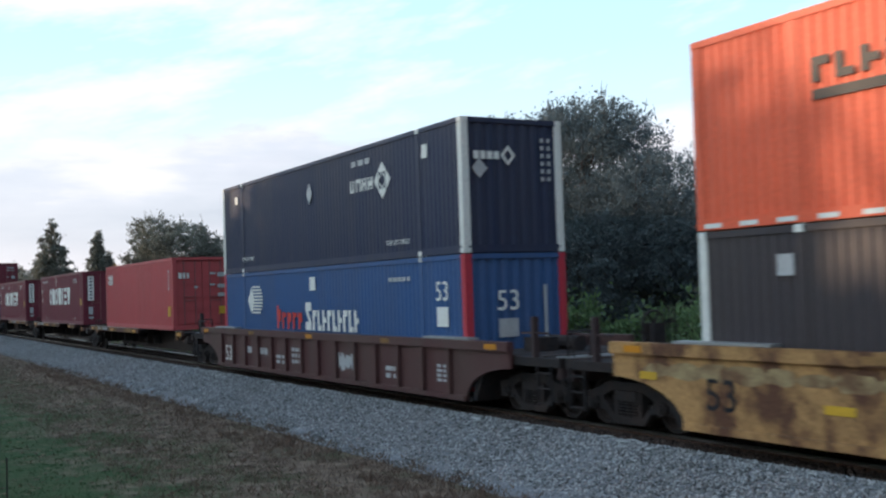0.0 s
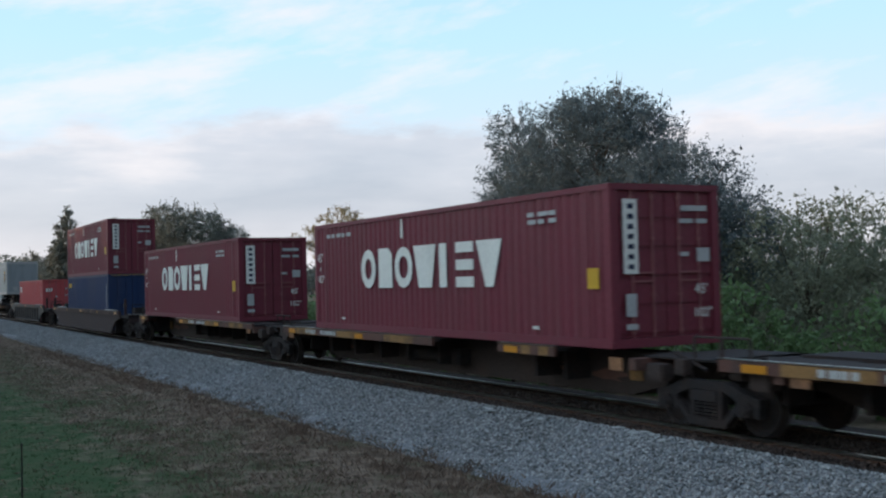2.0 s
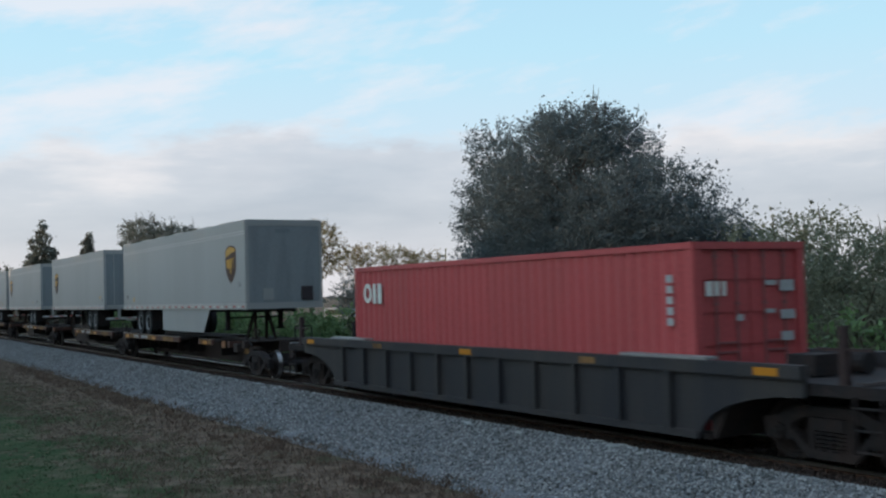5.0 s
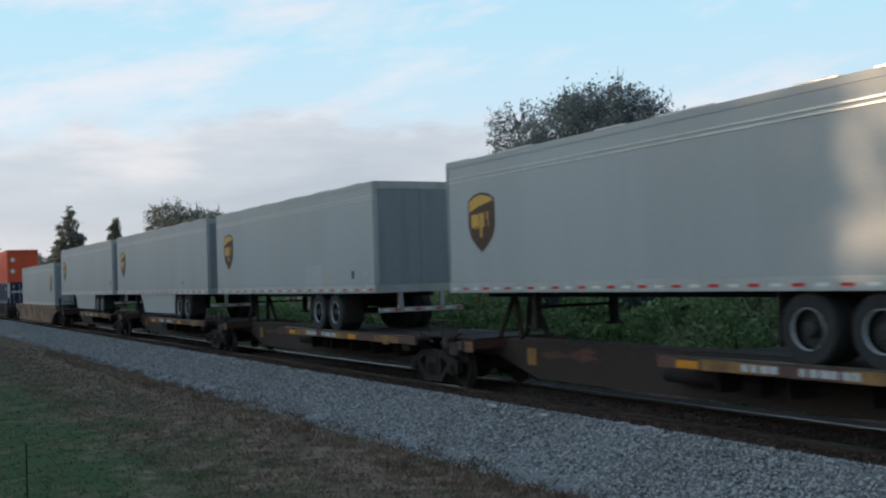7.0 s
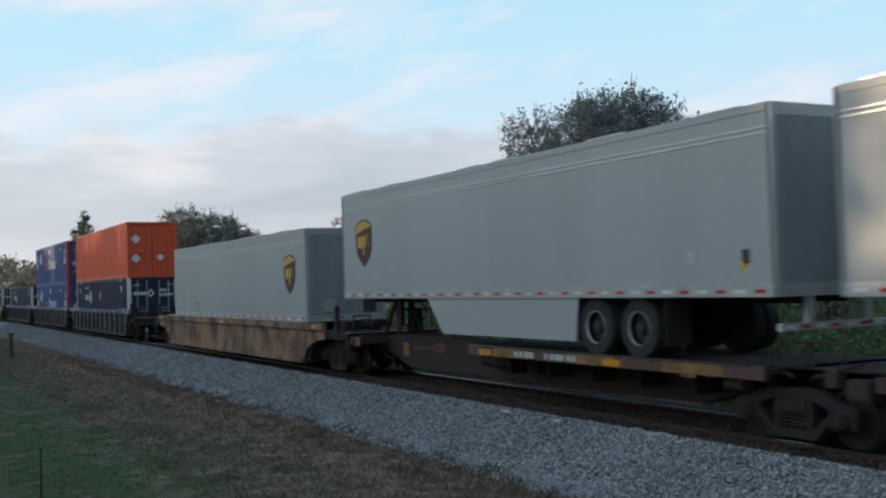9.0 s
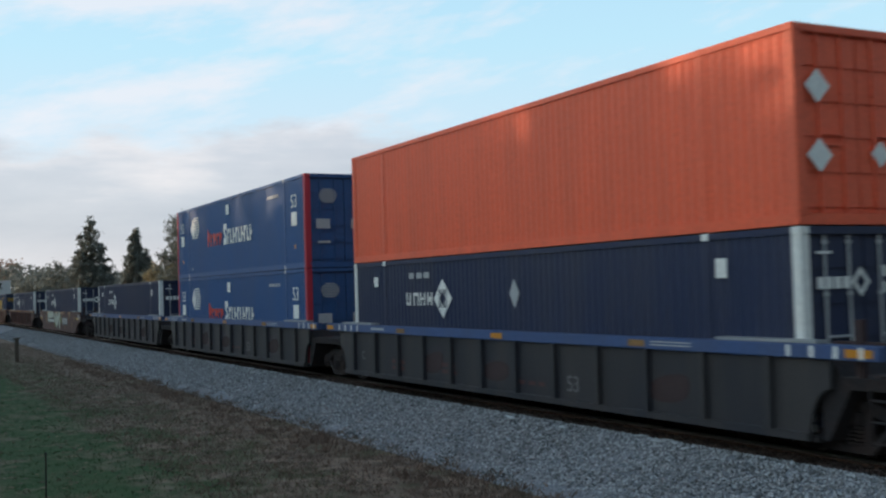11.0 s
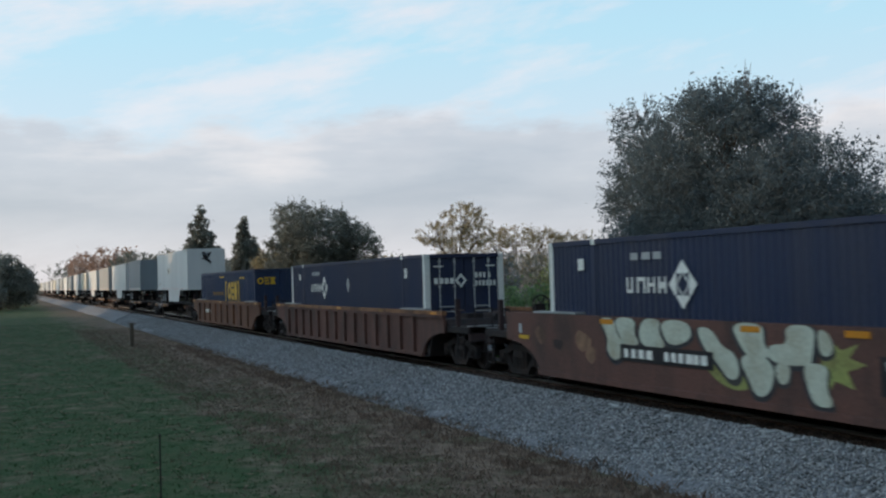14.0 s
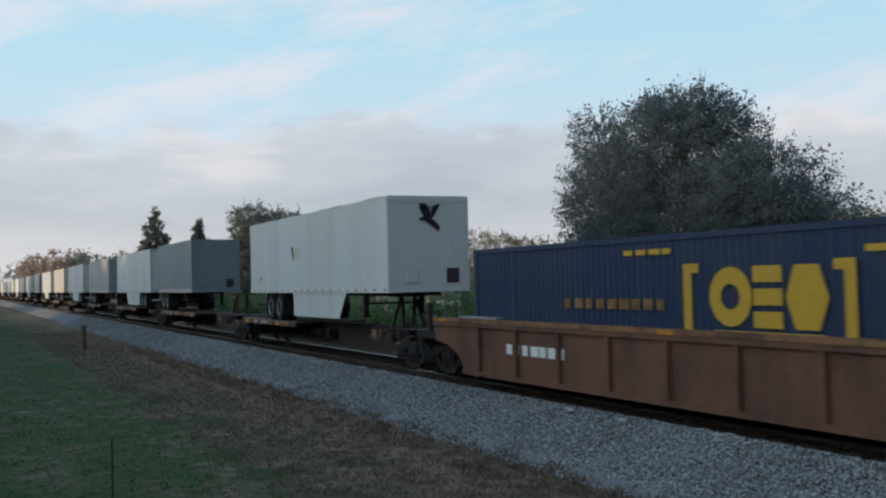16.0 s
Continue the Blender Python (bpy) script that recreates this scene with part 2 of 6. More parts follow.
# cedar and olive leaves are lightened and greyed in place of distance haze
DARKLEAF = leaf_mat("hazed_cedar_leaf", (0.185, 0.195, 0.165))
OLIVELEAF = leaf_mat("hazed_olive_leaf", (0.185, 0.195, 0.165))
YELLOWLEAF = leaf_mat("yellowing_leaf", (0.34, 0.27, 0.15))
PINKLEAF = leaf_mat("russet_leaf", (0.36, 0.235, 0.175))
VINELEAF = leaf_mat("bright_green_vine_leaf", (0.145, 0.225, 0.095), 0.28, 0.2)
DRYGRASS = leaf_mat("dry_brown_grass", (0.165, 0.122, 0.094), 0.3, 0.08)
WEED = leaf_mat("dead_brown_weed", (0.165, 0.118, 0.092), 0.35, 0.08)
GREENGRASS = leaf_mat("green_grass", (0.033, 0.066, 0.025), 0.25, 0.1)
DEADLEAF = leaf_mat("dead_leaf_litter", (0.13, 0.095, 0.06), 0.5, 0.1)


def ground_mat():
    m = bpy.data.materials.new("lawn_and_dry_verge")
    m.use_nodes = True
    nt = m.node_tree
    N, L = nt.nodes.new, nt.links.new
    b = nt.nodes["Principled BSDF"]
    b.inputs["Roughness"].default_value = 0.95
    b.inputs["Specular IOR Level"].default_value = 0.08
    tc, sep = N("ShaderNodeTexCoord"), N("ShaderNodeSeparateXYZ")
    L(tc.outputs["Object"], sep.inputs[0])
    n = N("ShaderNodeTexNoise"); n.inputs["Scale"].default_value = 0.35; n.inputs["Detail"].default_value = 6
    L(tc.outputs["Object"], n.inputs["Vector"])
    # the dry verge follows the track's foot
    off = N("ShaderNodeMath"); off.operation = "MULTIPLY_ADD"; off.inputs[1].default_value, off.inputs[2].default_value = 5.5, -2.75
    L(n.outputs["Fac"], off.inputs[0])
    s = N("ShaderNodeMath"); s.operation = "ADD"
    L(sep.outputs["Y"], s.inputs[0]); L(off.outputs[0], s.inputs[1])
    mr = N("ShaderNodeMapRange")
    mr.inputs["From Min"].default_value, mr.inputs["From Max"].default_value = 3.7, 7.6
    L(s.outputs[0], mr.inputs["Value"])
    n2 = N("ShaderNodeTexNoise"); n2.inputs["Scale"].default_value = 3.2; n2.inputs["Detail"].default_value = 8
    L(tc.outputs["Object"], n2.inputs["Vector"])
    g = N("ShaderNodeValToRGB")
    g.color_ramp.elements[0].position, g.color_ramp.elements[0].color = 0.36, (0.027, 0.061, 0.022, 1)
    g.color_ramp.elements[1].position, g.color_ramp.elements[1].color = 0.66, (0.054, 0.074, 0.034, 1)
    L(n2.outputs["Fac"], g.inputs["Fac"])
    d = N("ShaderNodeValToRGB")
    d.color_ramp.elements[0].position, d.color_ramp.elements[0].color = 0.35, (0.094, 0.066, 0.048, 1)
    d.color_ramp.elements[1].position, d.color_ramp.elements[1].color = 0.68, (0.215, 0.160, 0.118, 1)
    L(n2.outputs["Fac"], d.inputs["Fac"])
    mix = N("ShaderNodeMix"); mix.data_type = "RGBA"
    # withered islands in the lawn and green ones in the verge
    n4 = N("ShaderNodeTexNoise"); n4.inputs["Scale"].default_value = 0.9; n4.inputs["Detail"].default_value = 9; n4.inputs["Roughness"].default_value = 0.68
    L(tc.outputs["Object"], n4.inputs["Vector"])
    isl = N("ShaderNodeMath"); isl.operation = "MULTIPLY_ADD"; isl.inputs[1].default_value, isl.inputs[2].default_value = 3.8, -1.86
    L(n4.outputs["Fac"], isl.inputs[0])
    fac = N("ShaderNodeMath"); fac.operation = "ADD"; fac.use_clamp = True
    L(mr.outputs[0], fac.inputs[0]); L(isl.outputs[0], fac.inputs[1])
    L(fac.outputs[0], mix.inputs["Factor"]); L(g.outputs["Color"], mix.inputs["A"]); L(d.outputs["Color"], mix.inputs["B"])
    L(mix.outputs["Result"], b.inputs["Base Color"])
    n3 = N("ShaderNodeTexNoise"); n3.inputs["Scale"].default_value = 14; n3.inputs["Detail"].default_value = 6
    L(tc.outputs["Object"], n3.inputs["Vector"])
    bp = N("ShaderNodeBump"); bp.inputs["Strength"].default_value, bp.inputs["Distance"].default_value = 0.7, 0.05
    L(n3.outputs["Fac"], bp.inputs["Height"]); L(bp.outputs[0], b.inputs["Normal"])
    return m


GROUND = ground_mat()
# brown stain, its colour also darkened for the shade under the train
STAINSHADE = mat("oil_stained_shaded_ballast", (0.050, 0.037, 0.033), 0.95, 0, 0.4, 0.8, 0, 0.9, (0.036, 0.028, 0.026), 0.4, fine=22, spec=0.1)
BALLAST = mat("ballast_bed", (0.155, 0.16, 0.17), 0.95, 0, 0.5, 0.4, 0, 0.9, (0.09, 0.07, 0.06), 0.5, fine=22)

# ---- mesh helpers ----


def box(bm, x0, x1, y0, y1, z0, z1):
    v = [bm.verts.new(p) for p in ((x0, y0, z0), (x1, y0, z0), (x1, y1, z0), (x0, y1, z0), (x0, y0, z1), (x1, y0, z1), (x1, y1, z1), (x0, y1, z1))]
    for f in ((3, 2, 1, 0), (4, 5, 6, 7), (0, 1, 5, 4), (1, 2, 6, 5), (2, 3, 7, 6), (3, 0, 4, 7)):
        bm.faces.new([v[i] for i in f])


def prism(bm, pts, y0, y1):
    """A closed outline of (x, z), counterclockwise seen from -y, between y0 and y1."""
    a = [bm.verts.new((x, y0, z)) for x, z in pts]
    b = [bm.verts.new((x, y1, z)) for x, z in pts]
    bm.faces.new(a)
    bm.faces.new(b[::-1])
    n = len(pts)
    for i in range(n):
        j = (i + 1) % n
        bm.faces.new((a[j], a[i], b[i], b[j]))


def rod(bm, p, q, r0, r1=None, n=8):
    p, q = Vector(p), Vector(q)
    r1 = r0 if r1 is None else r1
    d = (q - p).normalized()
    u = d.orthogonal().normalized()
    w = d.cross(u)
    ring = lambda c, r: [bm.verts.new(c + (u * math.cos(a) + w * math.sin(a)) * r) for a in (2 * math.pi * i / n for i in range(n))]
    a, b = ring(p, r0), ring(q, r1)
    bm.faces.new(a[::-1])
    bm.faces.new(b)
    for i in range(n):
        j = (i + 1) % n
        bm.faces.new((a[i], a[j], b[j], b[i]))


def lathe(bm, profile, y_axis_at=(0, 0), n=24, capped=True):
    """Turns (radius, y) pairs about an axis along y through (x, z)."""
    cx, cz = y_axis_at
    rings = [[bm.verts.new((cx + r * math.cos(a), y, cz + r * math.sin(a))) for a in (2 * math.pi * i / n for i in range(n))] for r, y in profile]
    for a, b in zip(rings, rings[1:]):
        for i in range(n):
            j = (i + 1) % n
            bm.faces.new((a[i], a[j], b[j], b[i]))
    if capped:
        bm.faces.new(rings[0][::-1])
        bm.faces.new(rings[-1])


def mesh_of(name, bm, material, bevel=0.0):
    if bevel:
        bmesh.ops.bevel(bm, geom=bm.edges[:], offset=bevel, segments=2, affect="EDGES", clamp_overlap=True)
    bmesh.ops.recalc_face_normals(bm, faces=bm.faces[:])
    me = bpy.data.meshes.new(name)
    bm.to_mesh(me)
    bm.free()
    me.materials.append(material)
    return me


def part(name, bm, material, parent, label="", at=None, bevel=0.0):
    me = bm if isinstance(bm, bpy.types.Mesh) else mesh_of(name, bm, material, bevel)
    ob = new(name, me)
    ob.parent = parent
    if at is not None:
        ob.location = at
    return tagged(ob, label)


def boxpart(name, dims, material, parent, label="", bevel=0.0, at=None):
    bm = bmesh.new()
    box(bm, *dims)
    return part(name, bm, material, parent, label, at, bevel)


def lettering(name, text, size, material, parent, origin, end=False, label=""):
    """Words painted on a side (or on the +x end) of a thing; origin is the lower left corner."""
    cu = bpy.data.curves.new(name, "FONT")
    cu.body, cu.size, cu.extrude = text, size, 0.002
    tmp = new(name, cu)
    bpy.context.view_layer.update()
    me = bpy.data.meshes.new_from_object(tmp.evaluated_get(bpy.context.evaluated_depsgraph_get()))
    bpy.data.objects.remove(tmp)
    turn = Matrix.Rotation(radians(90), 4, "X")
    if end:
        turn = Matrix.Rotation(radians(90), 4, "Z") @ turn
    me.transform(turn)
    me.materials.clear()
    me.materials.append(material)
    return part(name, me, material, parent, label, origin)


def flat_shape(bm, pts, plane, end=False):
    """A thin painted shape: outline of (along, z) on the -y side (y = plane) or on the +x end (x = plane)."""
    t = 0.004
    if end:
        a = [bm.verts.new((plane, u, z)) for u, z in pts]
        b = [bm.verts.new((plane + t, u, z)) for u, z in pts]
    else:
        a = [bm.verts.new((u, plane, z)) for u, z in pts]
        b = [bm.verts.new((u, plane - t, z)) for u, z in pts]
    bm.faces.new(b)
    n = len(pts)
    for i in range(n):
        j = (i + 1) % n
        bm.faces.new((a[i], a[j], b[j], b[i]))


def rect(u0, u1, z0, z1):
    return [(u0, z0), (u1, z0), (u1, z1), (u0, z1)]


def ring_pts(bm, u, z, ru, rz, w, plane, end=False, n=20, gap=0):
    """A ring of painted segments, open on its right for gap segments."""
    for i in range(gap, n - gap):
        a, b = 2 * math.pi * i / n, 2 * math.pi * (i + 1) / n
        P = lambda k, s: (u + (ru - s) * math.cos(k), z + (rz - s) * math.sin(k))
        flat_shape(bm, [P(a, 0), P(b, 0), P(b, w), P(a, w)], plane, end)


def mark(name, parent, material, shapes, plane, end=False, label=""):
    few = len(shapes) <= 3
    for group in ([s] for s in shapes) if few else (shapes,):
        bm = bmesh.new()
        for s in group:
            flat_shape(bm, s, plane, end)
        ob = part(name, bm, material, parent, label)
    return ob if few else tagged(ob, kind="stuff")


# ---- the train's run along the straight track ----
YC = 12.72                 # track centre line
MOVERS = []


def run(t):
    """Metres rolled by t: steady at first, gathering a little speed in the second half."""
    return 22.70 * t + 0.0275 * max(0.0, t - 8.0) ** 2


def along(s):
    """A place on the train, from the distance counted at a nominal, slowly falling speed."""
    t = (-20.0 - s) / 22.9
    return s + 22.96 * t - 0.0225 * (t - 8.0) ** 2 - run(t)


def rolling(ob, s0, z=0.0):
    """ob stands on the train, s0 metres along it."""
    s0 = along(s0)
    MOVERS.append((ob, s0, z))
    ob.location = (s0 + run(0), YC, z)
    return ob


def motions():
    for ob, s0, z in MOVERS:
        walk(ob, [(t, pose(s0 + run(t), YC, z)) for t in range(17)])


# ---- containers ----
def corrugated(bm, u0, u1, z0, z1, plane, side, depth=0.036, pitch=0.28):
    """A pressed steel sheet: side 'y-', 'y+', 'x+' or 'x-'; ridges stand out to the plane."""
    n = max(1, round((u1 - u0) / pitch))
    p = (u1 - u0) / n
    pts = []
    for i in range(n):
        a = u0 + i * p
        pts += [(a, 0), (a + 0.3 * p, 0), (a + 0.5 * p, 1), (a + 0.8 * p, 1)]
    pts.append((u1, 0))
    s = -1 if side[1] == "-" else 1
    def V(u, k, z):
        o = plane - s * depth * k
        return bm.verts.new((u, o, z) if side[0] == "y" else (o, u, z))
    lo, hi = [V(u, k, z0) for u, k in pts], [V(u, k, z1) for u, k in pts]
    for i in range(len(pts) - 1):
        f = (lo[i], lo[i + 1], hi[i + 1], hi[i])
        bm.faces.new(f)


def container(length, paint_mat, label, width=2.59, height=2.896, posts=None, inner=None, end="doors", rod_mat=None, fitting=None):
    """Base at z=0, centred. inner: distance of the lifting posts from the ends, where the box is longer than they stand apart."""
    root = tagged(new("shipping_container"), label, "container", "containers on the train")
    h, w = length / 2, width / 2
    posts = posts or paint_mat
    rod_mat = rod_mat or paint_mat
    fitting = fitting or paint_mat
    stops = [-h + 0.16, h - 0.16]
    if inner:
        stops = [-h + 0.16, -h + inner - 0.09, -h + inner + 0.09, h - inner - 0.09, h - inner + 0.09, h - 0.16]
    for a, b in zip(stops[::2], stops[1::2]):
        for plane, side in ((-w + 0.02, "y-"), (w - 0.02, "y+")):
            bm = bmesh.new()
            corrugated(bm, a, b, 0.16, height - 0.10, plane, side, *((0.022, 0.2) if inner and inner > 1 else (0.036, 0.28)))
            part("side_wall", bm, paint_mat, root)
    for plane, side in ((-h + 0.03, "x-"), (h - 0.03, "x+"))[:1 if end == "doors" else 2]:
        bm = bmesh.new()
        corrugated(bm, -w + 0.16, w - 0.16, 0.16, height - 0.10, plane, side)
        part("end_wall", bm, paint_mat, root)
    boxpart("roof", (-h + 0.05, h - 0.05, -w + 0.04, w - 0.04, height - 0.06, height - 0.02), paint_mat, root)
    boxpart("floor", (-h + 0.05, h - 0.05, -w + 0.06, w - 0.06, 0.05, 0.15), STEEL, root)
    for y in (-w, w - 0.07):
        boxpart("top_rail", (-h + 0.1, h - 0.1, y, y + 0.07, height - 0.11, height), paint_mat, root, bevel=0.01)
        boxpart("bottom_rail", (-h + 0.1, h - 0.1, y, y + 0.07, 0, 0.17), paint_mat, root, bevel=0.01)
    for x in (-h, h - 0.08):
        boxpart("end_sill", (x, x + 0.08, -w + 0.1, w - 0.1, 0, 0.17), paint_mat, root, bevel=0.01)
        boxpart("header", (x, x + 0.08, -w + 0.1, w - 0.1, height - 0.12, height), paint_mat, root, bevel=0.01)
    for x in (-h, h - 0.18):
        for y in (-w, w - 0.18):
            boxpart("corner_post", (x, x + 0.18, y, y + 0.18, 0.118, height - 0.118), posts, root, bevel=0.012)
            for z in (0, height - 0.118):
                boxpart("corner_casting", (x - 0.004, x + 0.184, y - 0.004, y + 0.184, z, z + 0.118), posts, root, bevel=0.012)
    if inner:
        for x in (-h + inner - 0.09, h - inner - 0.09):
            for y in (-w + 0.004, w - 0.094):
                boxpart("lifting_post", (x, x + 0.18, y, y + 0.09, 0.16, height - 0.1), paint_mat, root, bevel=0.01)
            for z in (0.0, height - 0.12):
                boxpart("lifting_casting", (x, x + 0.18, -w - 0.006, -w + 0.17, z, z + 0.124), fitting, root, bevel=0.012)
    if end == "doors":
        for y0, y1 in ((-w + 0.185, -0.012), (0.012, w - 0.185)):
            bm = bmesh.new()
            zs = [0.2 + (height - 0.34) * i / 5 for i in range(6)]
            box(bm, h - 0.10, h - 0.074, y0, y1, 0.18, height - 0.13)
            door = part("door", bm, paint_mat, root)
            for a, b in zip(zs, zs[1:]):
                boxpart("door_panel", (h - 0.075, h - 0.05, y0, y1, a + 0.05, b - 0.05), paint_mat, door, bevel=0.01)
            for k in (0.28, 0.72):
                y = y0 + (y1 - y0) * k
                b2 = bmesh.new()
                rod(b2, (h - 0.03, y, 0.1), (h - 0.03, y, height - 0.06), 0.02)
                for z in (0.25, 0.9, 1.9, height - 0.25):
                    box(b2, h - 0.06, h - 0.005, y - 0.04, y + 0.04, z, z + 0.05)
                part("locking_rod", b2, rod_mat, door)
            b3 = bmesh.new()
            for z in (1.15, 1.3):
                box(b3, h - 0.05, h - 0.012, y0 + 0.3, y0 + 0.75, z, z + 0.03)
            part("handle", b3, rod_mat, door)
    return root


def small_print(u, z, rows, width, height, seed, cols=2):
    """Bars for writing too small to read."""
    r = random.Random(seed)
    out = []
    for k in range(rows):
        x = u
        for c in range(cols):
            ww = width / cols * r.uniform(0.55, 0.9)
            out.append(rect(x, x + ww, z - k * height * 1.7, z - k * height * 1.7 + height))
            x += width / cols
    return out


# ---- rail vehicles ----
def wheel_mesh():
    """Dished wheel; the running surface is worn bright."""
    bm = bmesh.new()
    lathe(bm, [(0.08, -0.07), (0.13, -0.055), (0.33, -0.02), (0.37, -0.07), (0.42, -0.072), (0.425, 0.05), (0.455, 0.06), (0.45, 0.09), (0.3, 0.03), (0.08, 0.09)], n=28)
    me = mesh_of("wheel", bm, STEEL)
    me.materials.append(TREAD)
    for f in me.polygons:
        c = f.center
        if -0.071 < c.y < 0.052 and math.hypot(c.x, c.z) > 0.4:
            f.material_index = 1
    return me


def truck_mesh():
    """Cast side frames with an open spring nest between two windows, a bolster and two axles."""
    bm = bmesh.new()
    for s in (-1, 1):
        y0, y1 = (s * 1.02 - 0.08, s * 1.02 + 0.08)
        prism(bm, [(-1.15, 0.50), (-0.66, 0.58), (-0.36, 0.70), (0.36, 0.70), (0.66, 0.58), (1.15, 0.50), (1.15, 0.63), (0.88, 0.68), (0.45, 0.84), (-0.45, 0.84), (-0.88, 0.68), (-1.15, 0.63)], y0, y1)
        prism(bm, [(-0.70, 0.44), (-0.40, 0.13), (0.40, 0.13), (0.70, 0.44), (0.62, 0.50), (0.36, 0.24), (-0.36, 0.24), (-0.62, 0.50)], y0, y1)
        for x in (-1, 1):
            box(bm, *sorted((x * 0.27, x * 0.36)), y0, y1, 0.23, 0.71)
            box(bm, *sorted((x * 0.66, x * 0.76)), y0, y1, 0.34, 0.60)
            box(bm, *sorted((x * 1.03, x * 1.13)), y0, y1, 0.34, 0.56)
        box(bm, -0.265, 0.265, y0 - 0.03, y1 + 0.03, 0.52, 0.69)
        for x in (-0.18, 0.0, 0.18):
            for k in range(5):
                rod(bm, (x, s * 1.05, 0.245 + 0.055 * k), (x, s * 1.05, 0.28 + 0.055 * k), 0.075, n=8)
        for x in (-0.89, 0.89):
            rod(bm, (x, s * 1.0, 0.46), (x, s * 1.14, 0.46), 0.135, 0.12, n=12)
            rod(bm, (x, s * 1.14, 0.46), (x, s * 1.18, 0.46), 0.07, 0.06, n=8)
    box(bm, -0.24, 0.24, -0.95, 0.95, 0.5, 0.74)
    for x in (-0.89, 0.89):
        rod(bm, (x, -0.8, 0.46), (x, 0.8, 0.46), 0.085, n=10)
    for s in (-1, 1):
        box(bm, *sorted((s * 0.36, s * 0.42)), -0.8, 0.8, 0.36, 0.46)
        rod(bm, (s * 0.4, -0.15, 0.40), (0, -0.1, 0.62), 0.025, n=6)
    return mesh_of("truck", bm, STEEL)


WHEEL, TRUCK = wheel_mesh(), truck_mesh()


def truck(parent, x):
    t = part("truck", TRUCK, STEEL, parent, at=(x, 0, 0))
    for wx in (-0.89, 0.89):
        for s in (-1, 1):
            wob = part("wheel", WHEEL, STEEL, t, at=(wx, s * 0.76, 0.46))
            if s > 0:
                wob.rotation_euler = (0, 0, math.pi)


def coupler(parent, x, s):
    bm = bmesh.new()
    a, b = sorted((x, x + s * 0.75))
    box(bm, a, b, -0.1, 0.1, 0.72, 0.95)
    a, b = sorted((x + s * 0.6, x + s * 0.92))
    box(bm, a, b, -0.17, 0.17, 0.66, 1.0)
    part("coupler", bm, STEEL, parent, bevel=0.02)
    bm = bmesh.new()
    pts = [(x + s * 0.1, -0.5, 0.9), (x + s * 0.4, -0.42, 0.55), (x + s * 0.75, -0.35, 0.5)]
    for p, q in zip(pts, pts[1:]):
        rod(bm, p, q, 0.03)
    part("air_hose", bm, RUBBER, parent)


